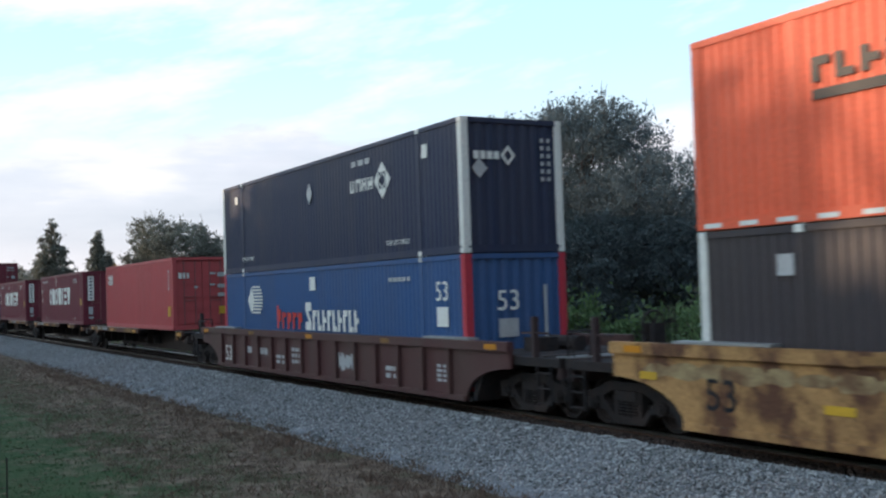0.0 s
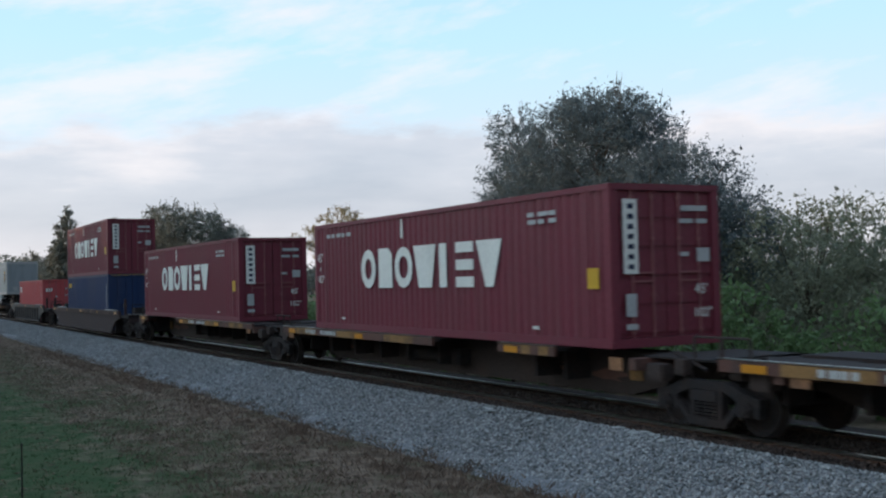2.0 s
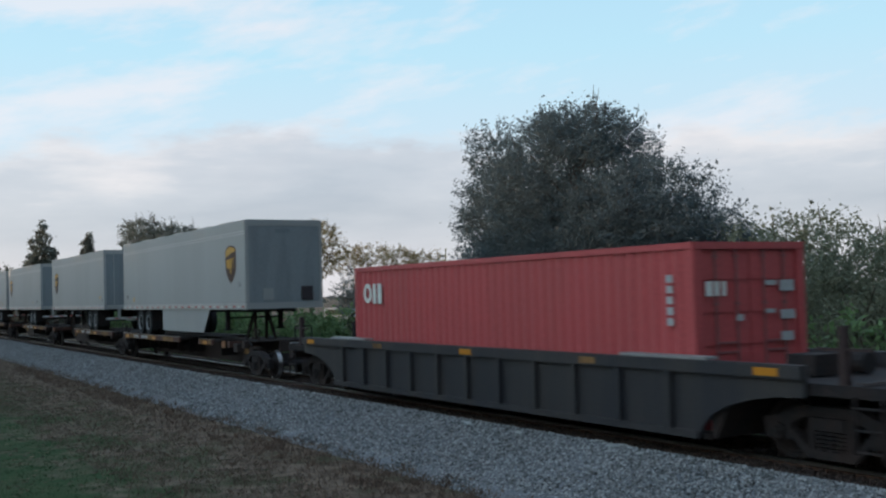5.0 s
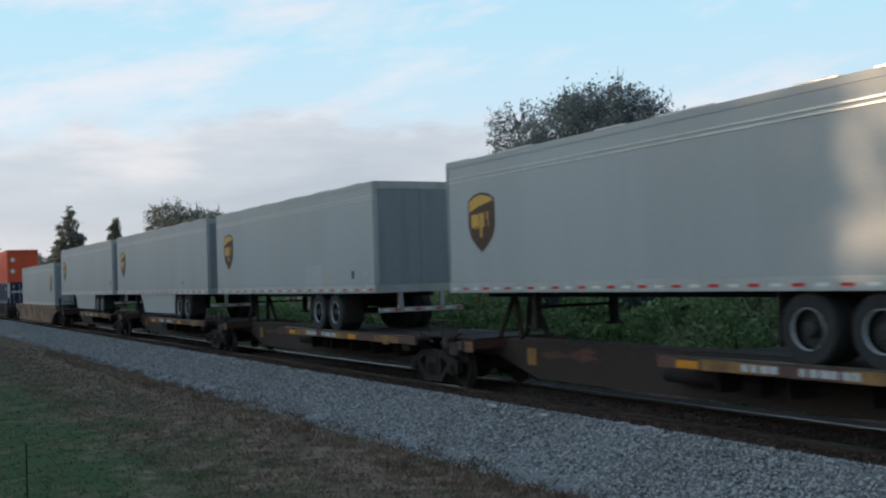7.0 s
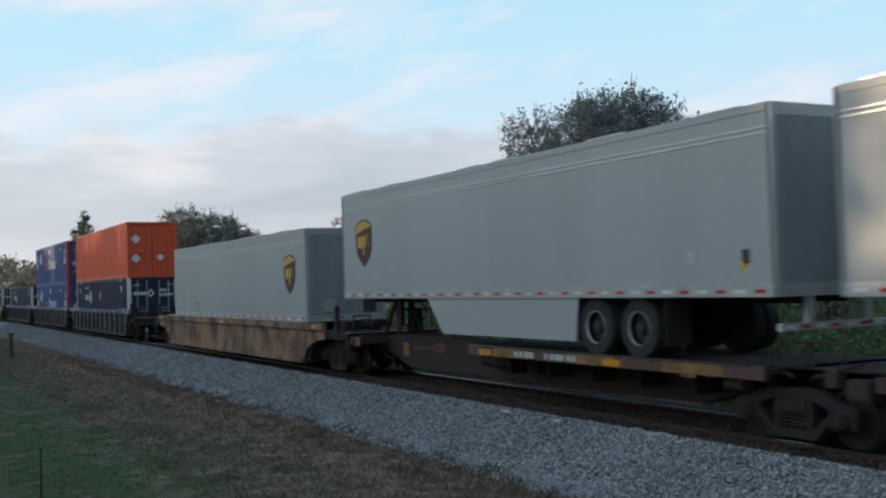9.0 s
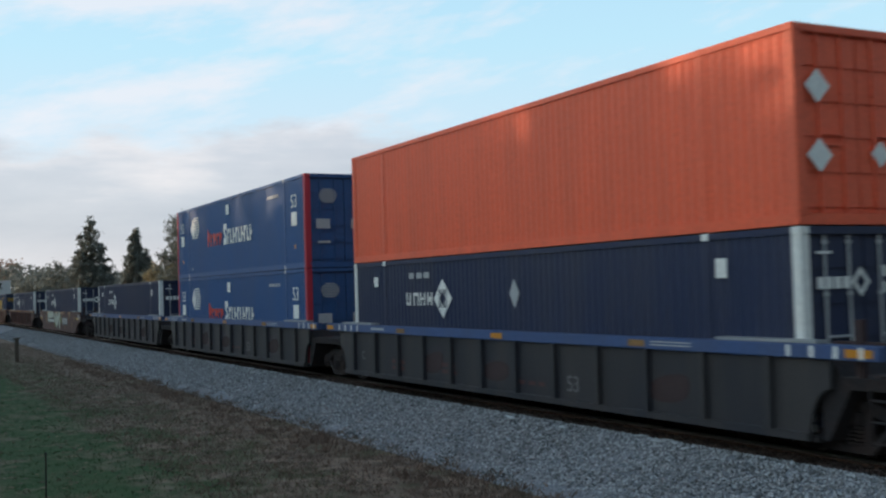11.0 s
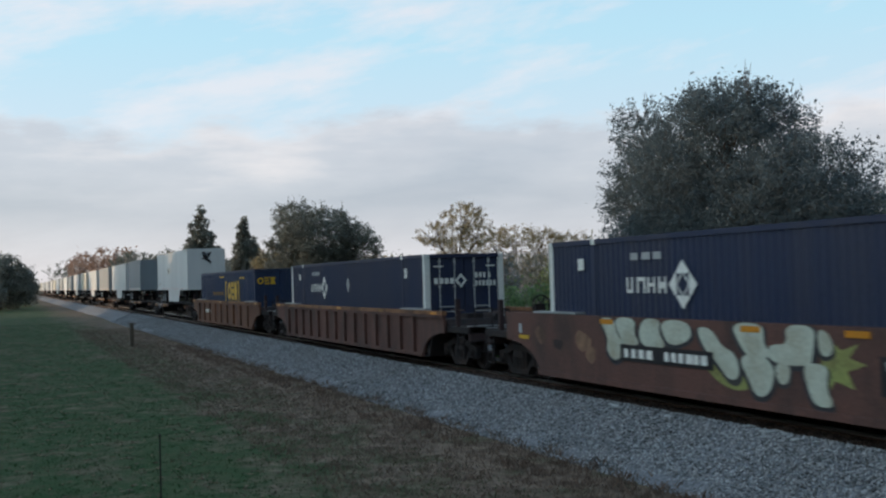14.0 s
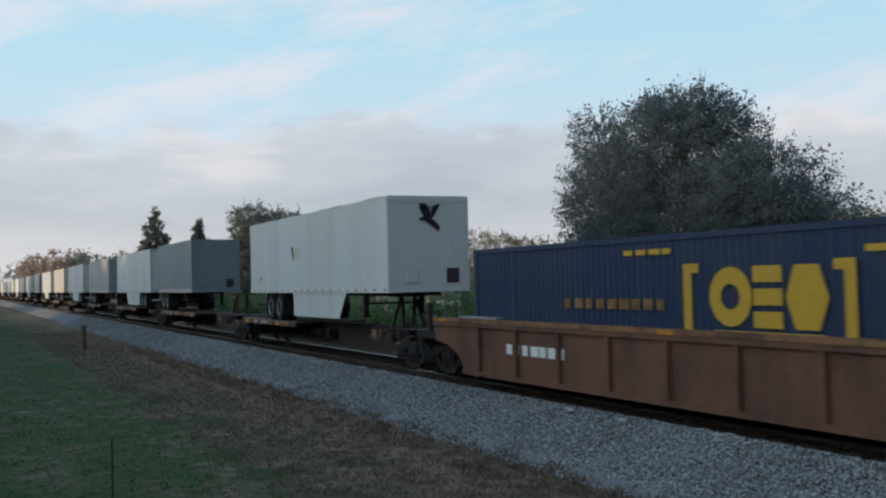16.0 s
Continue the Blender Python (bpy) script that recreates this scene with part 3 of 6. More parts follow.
def well_car(body, label, half=8.3, top=1.56, bottom=0.27, ribs=0, overhang=3.2, chord=None, trucks=(-1, 1), ends=(-1, 1), haunch=1.7, ledge=None, amber=True, proud=0.07, reach=0.0):
    """A well wagon: deep sides between the trucks, decks over them. half: half the length of the well's floor."""
    root = tagged(new("well_car"), label, "rail car", "wagons of the train")
    chord = chord or body
    w = 1.50
    H = half + haunch
    for s in (-1, 1):
        y0, y1 = (-w, -w + 0.07) if s < 0 else (w - 0.07, w)
        bm = bmesh.new()
        arch = [(H - haunch * math.cos(a), bottom + 0.72 * math.sin(a)) for a in (k * math.pi / 12 for k in range(7))]
        prism(bm, arch + [(H, top - 0.08), (-H, top - 0.08)] + [(-x, z) for x, z in arch[::-1]], y0, y1)
        part("side", bm, body, root)
        # in rust orange the chord is a thin strip, painted as its lit top
        c = boxpart("top_chord", (-H - 0.02 - reach, H + 0.02 + reach, y0 - proud if s < 0 else y0 - 0.02, y1 + 0.02 if s < 0 else y1 + 0.07, top - (0.11 if chord is LITRUST else 0.20), top), chord, root, bevel=0.015 if proud > 0.01 else 0.001)
        if s < 0 and chord is LITRUST:
            boxpart("under_chord", (-H - 0.01, H + 0.01, y0 - 0.06, y0 - 0.002, top - 0.20, top - 0.112), body, root)
        boxpart("bottom_chord", (-half, half, y0 - 0.05 if s < 0 else y0, y1 if s < 0 else y1 + 0.05, bottom - 0.02, bottom + 0.10), body, root, bevel=0.01)
        if s < 0:
            for i in range(ribs):
                x = -half + 2 * half * (i + 0.5) / ribs
                bm = bmesh.new()
                prism(bm, [(x - 0.06, bottom + 0.1), (x + 0.06, bottom + 0.1), (x + 0.06, top - 0.2), (x - 0.06, top - 0.2)], y0 - 0.09, y0)
                part("rib", bm, body, root)
            if amber:
                for i in range(5):
                    x = (H + reach - (0.3 if reach else 0.6)) * (i / 2 - 1)
                    boxpart("reflector", (x - 0.22, x + 0.22, y0 - 0.078, y0 - 0.069, top - (0.10 if chord is LITRUST else 0.16), top - (0.02 if chord is LITRUST else 0.05)), AMBER if i % 2 == 0 else (ledge or OCHRE), c, "amber reflector strip")
            for x in (-half - 0.2, half - 1.8):
                boxpart("walkway", (x, x + 2.0, -w - 0.02, -w + 0.22, top + 0.004, top + 0.045), GALV, root, "galvanised grating walkway")
    for i in range(7):
        x = -half + 2 * half * i / 6
        boxpart("cross_beam", (x - 0.12, x + 0.12, -w + 0.07, w - 0.07, bottom - 0.03, bottom + 0.05), STEEL, root)
    for s in (-1, 1):
        # bulkhead slopes up from the well to the deck over the truck
        a, b = sorted((s * half, s * (half + overhang)))
        bm = bmesh.new()
        i, o = s * (half + 0.15), s * (half + overhang)
        pts = [(i, bottom), (i + s * 0.1, bottom), (i + s * 0.5, 1.02), (o, 1.02), (o, 1.18), (s * (H + 0.1), 1.18), (s * (H - 0.05), top - 0.24), (i, top - 0.24)]
        prism(bm, pts if s > 0 else pts[::-1], -1.40, 1.40)
        part("end_deck", bm, STEEL, root)
        if s in ends:
            boxpart("end_sill", (*sorted((o - s * 0.18, o)), -1.35, 1.35, 0.8, 1.2), BROWNCAR, root, bevel=0.015)
            coupler(root, o, s)
            bm = bmesh.new()
            rod(bm, (o, -1.2, 1.2), (o, -1.2, 1.7), 0.02)
            rod(bm, (o, -1.2, 1.68), (o, -0.7, 1.68), 0.02)
            rod(bm, (o, -0.7, 1.68), (o, -0.7, 1.18), 0.02)
            part("handrail", bm, STEEL, root)
            bm = bmesh.new()
            rod(bm, (o, 1.2, 1.2), (o, 1.2, 2.05), 0.02)
            part("grab_iron", bm, STEEL, root)
            for k in range(2):
                boxpart("footboard", (*sorted((o - s * (0.02 + 0.5 * k), o - s * (0.12 + 0.5 * k))), -1.38, 1.38, 1.205, 1.225), (GALV, GRIMEBROWN)[k], root, "grimy grating footboard")
            bm = bmesh.new()
            box(bm, *sorted((o - s * 0.9, o - s * 0.8)), -1.40, -1.28, 1.18, 1.95)
            box(bm, *sorted((o - s * 1.3, o - s * 0.4)), -1.36, -1.32, 1.62, 1.66)
            part("end_stanchion", bm, BROWNCAR, root)
            bm = bmesh.new()
            for q in range(12):
                t0, t1 = q * math.pi / 6, (q + 1) * math.pi / 6
                rod(bm, (o + s * 0.06, 0.75 + 0.27 * math.cos(t0), 1.72 + 0.27 * math.sin(t0)), (o + s * 0.06, 0.75 + 0.27 * math.cos(t1), 1.72 + 0.27 * math.sin(t1)), 0.02, n=5)
            for q in range(3):
                t0 = q * math.pi / 3
                rod(bm, (o + s * 0.06, 0.75 - 0.27 * math.cos(t0), 1.72 - 0.27 * math.sin(t0)), (o + s * 0.06, 0.75 + 0.27 * math.cos(t0), 1.72 + 0.27 * math.sin(t0)), 0.014, n=4)
            box(bm, *sorted((o - s * 0.1, o + s * 0.04)), 0.6, 0.9, 1.2, 1.75)
            part("brake_wheel", bm, STEEL, root)
            bm = bmesh.new()
            rod(bm, (o + s * 0.05, -1.4, 0.82), (o + s * 0.3, -0.2, 0.9), 0.016, n=5)
            rod(bm, (o + s * 0.05, -1.4, 0.82), (o + s * 0.05, -1.42, 0.6), 0.016, n=5)
            part("uncoupling_lever", bm, STEEL, root)
            bm = bmesh.new()
            for z in (0.35, 0.62, 0.9):
                box(bm, *sorted((o - s * 0.65, o - s * 0.22)), -1.47, -1.43, z, z + 0.03)
            for k in (0.65, 0.22):
                box(bm, *sorted((o - s * k, o - s * k + s * 0.03)), -1.47, -1.43, 0.32, 1.05)
            part("ladder", bm, STEEL, root)
        if s in trucks:
            truck(root, s * (half + overhang - (1.35 if s in ends else 0.1)))
    bm = bmesh.new()
    box(bm, half + 1.0, half + 1.5, -0.7, -0.2, 1.2, 1.5)
    rod(bm, (half + 0.7, 0.2, 1.35), (half + 1.7, 0.2, 1.35), 0.16, n=12)
    part("brake_gear", bm, STEEL, root)
    return root


def spine_car(label, half, trucks=(-1,), tabs=((-0.55, 0.55),), body=None, hitch=None, edge=None, deck=1.11):
    """One platform of a spine wagon: a centre beam with side decks for wheels or box corners."""
    body = GRIMEBROWN
    edge = edge or RUSTCAR
    root = tagged(new("spine_car"), label, "rail car", "wagons of the train")
    bm = bmesh.new()
    pts = [(-half, 0.78), (-half + 1.6, 0.74), (-half + 3.2, 0.32), (half - 3.2, 0.32), (half - 1.6, 0.74), (half, 0.78), (half, 1.12), (-half, 1.12)]
    prism(bm, pts, -0.30, 0.30)
    part("centre_beam", bm, body, root)
    for a, b in tabs:
        for s in (-1, 1):
            y0, y1 = (-1.36, -0.3) if s < 0 else (0.3, 1.36)
            d = boxpart("side_deck", (a * half, b * half, y0, y1, deck - 0.07, deck), STEEL, root)
            if s < 0:
                e = boxpart("edge_beam", (a * half, b * half, -1.44, -1.364, deck - 0.16, deck + 0.03), edge, d, "worn brown edge beam", 0.01)
                boxpart("edge_strip", (a * half, b * half, -1.446, -1.37, deck + 0.034, deck + 0.05), TREAD, d, "thin bright metal strip")
                for k in range(3):
                    u0 = (a + (b - a) * (0.12 + 0.31 * k)) * half
                    boxpart("ochre_patch", (u0, u0 + 0.16 * (b - a) * half, -1.4445, -1.441, deck - 0.15, deck + 0.02), OCHRE, d, "faded ochre paint patch")
                if (b - a) * half > 4:
                    k = a * half + 1.9
                    mark("reporting_mark", d, GREYMARK, small_print(k, deck - 0.12, 1, 0.75, 0.11, int(10 * half), 4) + small_print(k + 1.1, deck - 0.12, 1, 1.1, 0.11, int(10 * half) + 1, 6), -1.4465, label="worn white number bars")
                n = int((b - a) * half / 1.6)
                for i in range(n + 1):
                    x = a * half + (b - a) * half * (i + 0.5) / (n + 1)
                    bm = bmesh.new()
                    prism(bm, [(x - 0.05, 0.55), (x + 0.05, 0.55), (x + 0.05, deck - 0.07), (x - 0.05, deck - 0.07)], -0.85, -0.3)
                    part("bracket", bm, STEEL, d)
                    if i % 3 == 0:
                        boxpart("reflector", (x - 0.25, x + 0.25, -1.4525, -1.446, deck - 0.14, deck - 0.02), AMBER, d, "amber reflector strip")
    for s in (-1, 1):
        o = s * half
        boxpart("end_platform", (*sorted((o, o - s * 1.9)), -1.05, 1.05, 1.124, 1.155), STEEL, root)
        boxpart("end_beam", (*sorted((o - s * 1.9, o - s * 1.7)), -1.38, 1.38, 0.92, 1.12), edge, root, bevel=0.01)
        boxpart("junction_box", (*sorted((o - s * 1.55, o - s * 1.15)), -1.30, -1.04, 0.78, 1.05), GRIMEBROWN, root, bevel=0.02)
        boxpart("valve_box", (*sorted((o - s * 0.95, o - s * 0.70)), -1.22, -1.04, 0.90, 1.152), GRIMEBROWN, root, bevel=0.02)
        bm = bmesh.new()
        rod(bm, (o - s * 0.35, -1.06, 1.0), (o - s * 1.2, -1.0, 1.24), 0.03, n=6)
        part("brake_pipe", bm, STEEL, root)
        bm = bmesh.new()
        rod(bm, (o - s * 0.2, -0.9, 1.15), (o - s * 0.2, -0.9, 1.5), 0.022, n=6)
        rod(bm, (o - s * 0.2, -0.9, 1.5), (o - s * 0.8, -0.9, 1.5), 0.022, n=6)
        rod(bm, (o - s * 0.8, -0.9, 1.5), (o - s * 0.8, -0.9, 1.15), 0.022, n=6)
        part("handrail", bm, GRIMEBROWN, root)
        boxpart("rust_plate", (*sorted((o - s * 2.4, o - s * 2.05)), -1.41, -1.385, 0.90, 1.12), LITRUST, root, "rusty orange plate", 0.004)
        boxpart("worn_plate", (*sorted((o - s * 3.2, o - s * 2.85)), -0.335, -0.303, 0.6, 0.95), OCHRE, root, "worn ochre data plate", 0.004)
        rnd = random.Random(int(half * 100) + s)
        for k in range(2):
            u, z = o - s * (3.6 + 1.3 * k + rnd.uniform(-0.3, 0.3)), rnd.uniform(0.66, 0.9)
            bm = bmesh.new()
            flat_shape(bm, [(u + rnd.uniform(0.15, 0.75) * math.cos(q), z + rnd.uniform(0.04, 0.17) * math.sin(q)) for q in (j * math.pi / 6 for j in range(12))], -0.304)
            part("rust_patch", bm, RUSTCAR, root, "ragged rust patch")
        if s in trucks:
            truck(root, o)
    bm = bmesh.new()
    rod(bm, (-1.2, -0.55, 0.75), (0.2, -0.55, 0.75), 0.16, n=12)
    box(bm, 0.6, 1.0, -0.62, -0.32, 0.55, 0.9)
    part("brake_gear", bm, STEEL, root)
    if hitch is not None:
        bm = bmesh.new()
        for y in (-0.35, 0.35):
            rod(bm, (hitch - 0.45, y, 1.15), (hitch, y * 0.6, 2.1), 0.06)
            rod(bm, (hitch + 0.45, y, 1.15), (hitch, y * 0.6, 2.1), 0.06)
        box(bm, hitch - 0.35, hitch + 0.35, -0.5, 0.5, 2.06, 2.14)
        part("hitch", bm, GRIMEBROWN, root)
    return root


def tyre_mesh():
    bm = bmesh.new()
    lathe(bm, [(0.29, -0.14), (0.48, -0.15), (0.515, -0.11), (0.515, 0.11), (0.48, 0.15), (0.29, 0.14)], n=28, capped=False)
    return mesh_of("tyre", bm, RUBBER)


def rim_mesh():
    bm = bmesh.new()
    lathe(bm, [(0.275, -0.01), (0.25, 0.0), (0.13, 0.0), (0.11, -0.10), (0.09, -0.13), (0.02, -0.135), (0.02, 0.1), (0.295, 0.1)], n=20)
    return mesh_of("rim", bm, RIMPAINT)


def rim_ring_mesh():
    bm = bmesh.new()
    n = 28
    rings = [[bm.verts.new((r * math.cos(a), y, r * math.sin(a))) for a in (2 * math.pi * i / n for i in range(n))] for r, y in ((0.300, -0.146), (0.298, -0.156), (0.291, -0.156), (0.286, -0.10))]
    for a, c in zip(rings, rings[1:]):
        for i in range(n):
            bm.faces.new((a[i], a[(i + 1) % n], c[(i + 1) % n], c[i]))
    # pale matt paint on the rim edge stands in for reflected sky
    return mesh_of("rim_ring", bm, GREYMARK)


TYRE, RIM, RIMRING = tyre_mesh(), rim_mesh(), rim_ring_mesh()


def trailer(length, skin, label, nose=1, skirt=True, box_z=1.18, shield=None, tandem=3.5, wheels=True, top_band=True, height=2.85, doors=False):
    """A van trailer; base (tyre foot) at z=0, centred, nose towards +x for nose=1."""
    root = tagged(new("semi_trailer"), label, "trailer", "trailers on the train")
    h, w, z0, z1 = length / 2, 1.295, box_z, box_z + height
    bm = bmesh.new()
    box(bm, -h, h, -w, w, z0 + 0.16, z1 - 0.07)
    bmesh.ops.bevel(bm, geom=[e for e in bm.edges if abs(e.verts[0].co.z - e.verts[1].co.z) > 1], offset=0.07, segments=3, affect="EDGES")
    part("van_body", bm, skin, root)
    boxpart("roof", (-h + 0.02, h - 0.02, -w + 0.01, w - 0.01, z1 - 0.066, z1), skin, root, bevel=0.02)
    for y in (-w - 0.012, w - 0.02):
        boxpart("top_rail", (-h + 0.06, h - 0.06, y, y + 0.032, z1 - 0.13, z1 - 0.02), skin, root)
        boxpart("bottom_rail", (-h + 0.04, h - 0.04, y, y + 0.032, z0, z0 + 0.2), ALU if skin != WHITEVAN else WHITEVAN, root)
    if top_band:
        for z in (z1 - 0.38, z1 - 0.46):
            boxpart("rub_strip", (-h + 0.06, h - 0.06, -w - 0.012, -w + 0.01, z, z + 0.03), ALU, root)
    n = int(length / 0.42)
    for i in range(n):
        x = -h + 0.3 + (length - 0.6) * i / (n - 1)
        boxpart("reflective_tape", (x - 0.11, x + 0.11, -w - 0.018, -w - 0.0135, z0 + 0.06, z0 + 0.11), REFLRED if i % 2 else WHITE, root, "red and white reflective tape")
    # floor beams and chassis
    bm = bmesh.new()
    for y in (-0.5, 0.42):
        box(bm, -h + 0.3, h - 0.3, y, y + 0.08, z0 - 0.12, z0 + 0.02)
    for i in range(int(length / 0.5)):
        x = -h + 0.3 + i * 0.5
        box(bm, x, x + 0.06, -w + 0.03, w - 0.03, z0 + 0.02, z0 + 0.12)
    part("chassis", bm, STEEL, root)
    f = nose
    if wheels:
        rear = -f * (h - tandem)
        for k in (-0.62, 0.62):
            for s in (-1, 1):
                t = part("wheel", TYRE, RUBBER, root, at=(rear + k, s * 1.08, 0.515))
                part("rim", RIM, RIMPAINT, t, "dull grey wheel rim")
                part("rim_ring", RIMRING, DARKVAN, t, "metal rim edge, paled for its shine")
                part("inner_tyre", TYRE, RUBBER, t, at=(0, -s * 0.33, 0))
                if s > 0:
                    t.rotation_euler = (0, 0, math.pi)
        bm = bmesh.new()
        for k in (-0.62, 0.62):
            rod(bm, (rear + k, -1.0, 0.515), (rear + k, 1.0, 0.515), 0.065)
        for y in (-0.5, 0.42):
            prism(bm, [(rear - 1.2, z0 - 0.12), (rear - 1.0, 0.62), (rear + 1.0, 0.62), (rear + 1.2, z0 - 0.12)], y, y + 0.08)
        for k in (-0.98, 1.18):
            box(bm, rear + k * 1.15 - 0.01, rear + k * 1.15 + 0.01, -1.25, -0.7, 0.25, z0 - 0.02)
        part("bogie", bm, STEEL, root)
        bm = bmesh.new()
        x = -f * (h - 0.06)
        for y in (-0.6, 0.6):
            box(bm, x - 0.05, x + 0.05, y - 0.06, y + 0.06, 0.6, z0)
        box(bm, x - 0.05, x + 0.05, -1.2, 1.2, 0.55, 0.66)
        part("underride_guard", bm, ALU, root)
        for i in range(8):
            y = -1.1 + i * 0.3
            boxpart("guard_tape", (*sorted((x + 0.052, x + 0.056)), y, y + 0.16, 0.58, 0.63), REFLRED if i % 2 else WHITE, root)
    bm = bmesh.new()
    gx = f * (h - 2.9)
    for y in (-0.95, 0.95):
        box(bm, gx - 0.07, gx + 0.07, y - 0.07, y + 0.07, 0.38, z0)
        box(bm, gx - 0.14, gx + 0.14, y - 0.12, y + 0.12, 0.33, 0.38)
    rod(bm, (gx, -0.95, 0.75), (gx, 0.95, 0.75), 0.03)
    part("landing_gear", bm, STEEL, root)
    if skirt:
        near, far = (4.2, -1.8) if f > 0 else (3.05, -3.1)
        a, b = sorted((f * near, f * far))
        bm = bmesh.new()
        c = 0.75
        pts = [(a + (c if f < 0 else 0.05), 0.24), (b - (c if f > 0 else 0.12), 0.24), (b, z0), (a, z0)]
        prism(bm, pts, -w + 0.02, -w + 0.05)
        part("side_skirt", bm, skin, root, "pale side skirt panel")
    # ends
    for s in (-1, 1):
        x = s * h
        bm = bmesh.new()
        for y in (-w + 0.0, w - 0.09):
            box(bm, *sorted((x, x + s * 0.025)), y, y + 0.09, z0, z1 - 0.02)
        box(bm, *sorted((x, x + s * 0.025)), -w + 0.09, w - 0.09, z1 - 0.2, z1 - 0.03)
        box(bm, *sorted((x, x + s * 0.025)), -w + 0.09, w - 0.09, z0, z0 + 0.2)
        part("end_frame", bm, skin if s == f else ALU, root)
        if s == f:
            boxpart("nose_panel", (*sorted((x, x + s * 0.012)), -w + 0.095, w - 0.095, z0 + 0.205, z1 - 0.205), ENDVAN if skin is GREYVAN else skin, root, "streaked front panel")
        if s == -f:
            for y0, y1 in ((-w + 0.095, -0.008), (0.008, w - 0.095)):
                d = boxpart("rear_door", (*sorted((x, x + s * 0.018)), y0, y1, z0 + 0.205, z1 - 0.205), ENDVAN if skin is GREYVAN else skin, root)
                if doors:
                    b2 = bmesh.new()
                    for k in (0.3, 0.75):
                        y = y0 + (y1 - y0) * k
                        rod(b2, (x + s * 0.04, y, z0 + 0.1), (x + s * 0.04, y, z1 - 0.1), 0.016)
                    part("locking_rod", b2, ALU, d)
    if f == 1:
        boxpart("document_box", (h + 0.004, h + 0.05, -0.75, -0.4, z0 + 0.28, z0 + 0.66), skin, root, bevel=0.01)
        boxpart("connector_plate", (h + 0.026, h + 0.045, 0.55, 0.95, z0 + 0.26, z0 + 0.7), CHARCOAL, root, bevel=0.01)
        boxpart("vent", (h + 0.004, h + 0.03, -0.3, 0.2, z1 - 0.42, z1 - 0.30), DARKVAN, root, bevel=0.005)
    # small stickers, a vent plate and a lamp on the rail
    rnd = random.Random(int(length * 10) + len(label))
    for k in range(3):
        u = -f * (h - 0.5) + f * rnd.uniform(0.0, 3.5)
        q = z0 + rnd.uniform(0.25, 0.55)
        mark("sticker", root, (GREYMARK, YELLOWMARK, CHARCOAL)[k], [rect(u, u + 0.16, q, q + rnd.uniform(0.1, 0.22))], -w - 0.003)
    for k in range(6):
        u = -h + length * (k + rnd.uniform(0.2, 0.8)) / 6
        boxpart("roof_lip", (u - rnd.uniform(0.3, 0.9), u + rnd.uniform(0.3, 0.9), -w - 0.02, -w + 0.01, z1 - 0.016, z1 + 0.012), ALU, root)
    if shield:
        u, zc, k, kx = shield * (h - 1.45), z0 + 1.52, 0.61, 0.86
        body = [(u - 0.62 * kx, zc + 0.7 * k), (u - 0.62 * kx, zc - 0.2 * k), (u - 0.5 * kx, zc - 0.6 * k), (u - 0.25 * kx, zc - 0.9 * k), (u, zc - 1.12 * k), (u + 0.25 * kx, zc - 0.9 * k), (u + 0.5 * kx, zc - 0.6 * k), (u + 0.62 * kx, zc - 0.2 * k), (u + 0.62 * kx, zc + 0.7 * k), (u + 0.35 * kx, zc + 0.88 * k), (u, zc + 0.95 * k), (u - 0.35 * kx, zc + 0.88 * k)]
        e = mark("emblem", root, BROWNMARK, [body], -w - 0.004, label="brown and gold shield emblem")
        g = [(u - 0.56 * kx, zc + 0.30 * k), (u - 0.1 * kx, zc + 0.48 * k), (u + 0.56 * kx, zc + 0.62 * k), (u + 0.56 * kx, zc + 0.68 * k), (u + 0.3 * kx, zc + 0.8 * k), (u, zc + 0.87 * k), (u - 0.3 * kx, zc + 0.8 * k), (u - 0.56 * kx, zc + 0.66 * k)]
        letters = [rect(u - 0.46 * kx, u - 0.34 * k, zc - 0.25 * k, zc + 0.2 * k), rect(u - 0.24 * kx, u - 0.14 * k, zc - 0.25 * k, zc + 0.2 * k), rect(u - 0.36 * kx, u - 0.2 * k, zc - 0.3 * k, zc - 0.2 * k),
                   rect(u - 0.06 * kx, u + 0.05 * k, zc - 0.6 * k, zc + 0.24 * k), rect(u + 0.05 * kx, u + 0.2 * k, zc - 0.25 * k, zc + 0.24 * k), rect(u + 0.27 * kx, u + 0.46 * k, zc - 0.02 * k, zc + 0.28 * k), rect(u + 0.32 * kx, u + 0.5 * k, zc - 0.26 * k, zc - 0.06 * k)]
        mark("emblem_gold", e, GOLD, [g] + letters, -w - 0.009)
    return root

# ---- the ground, the ballast and the track ----
GZ = -0.80


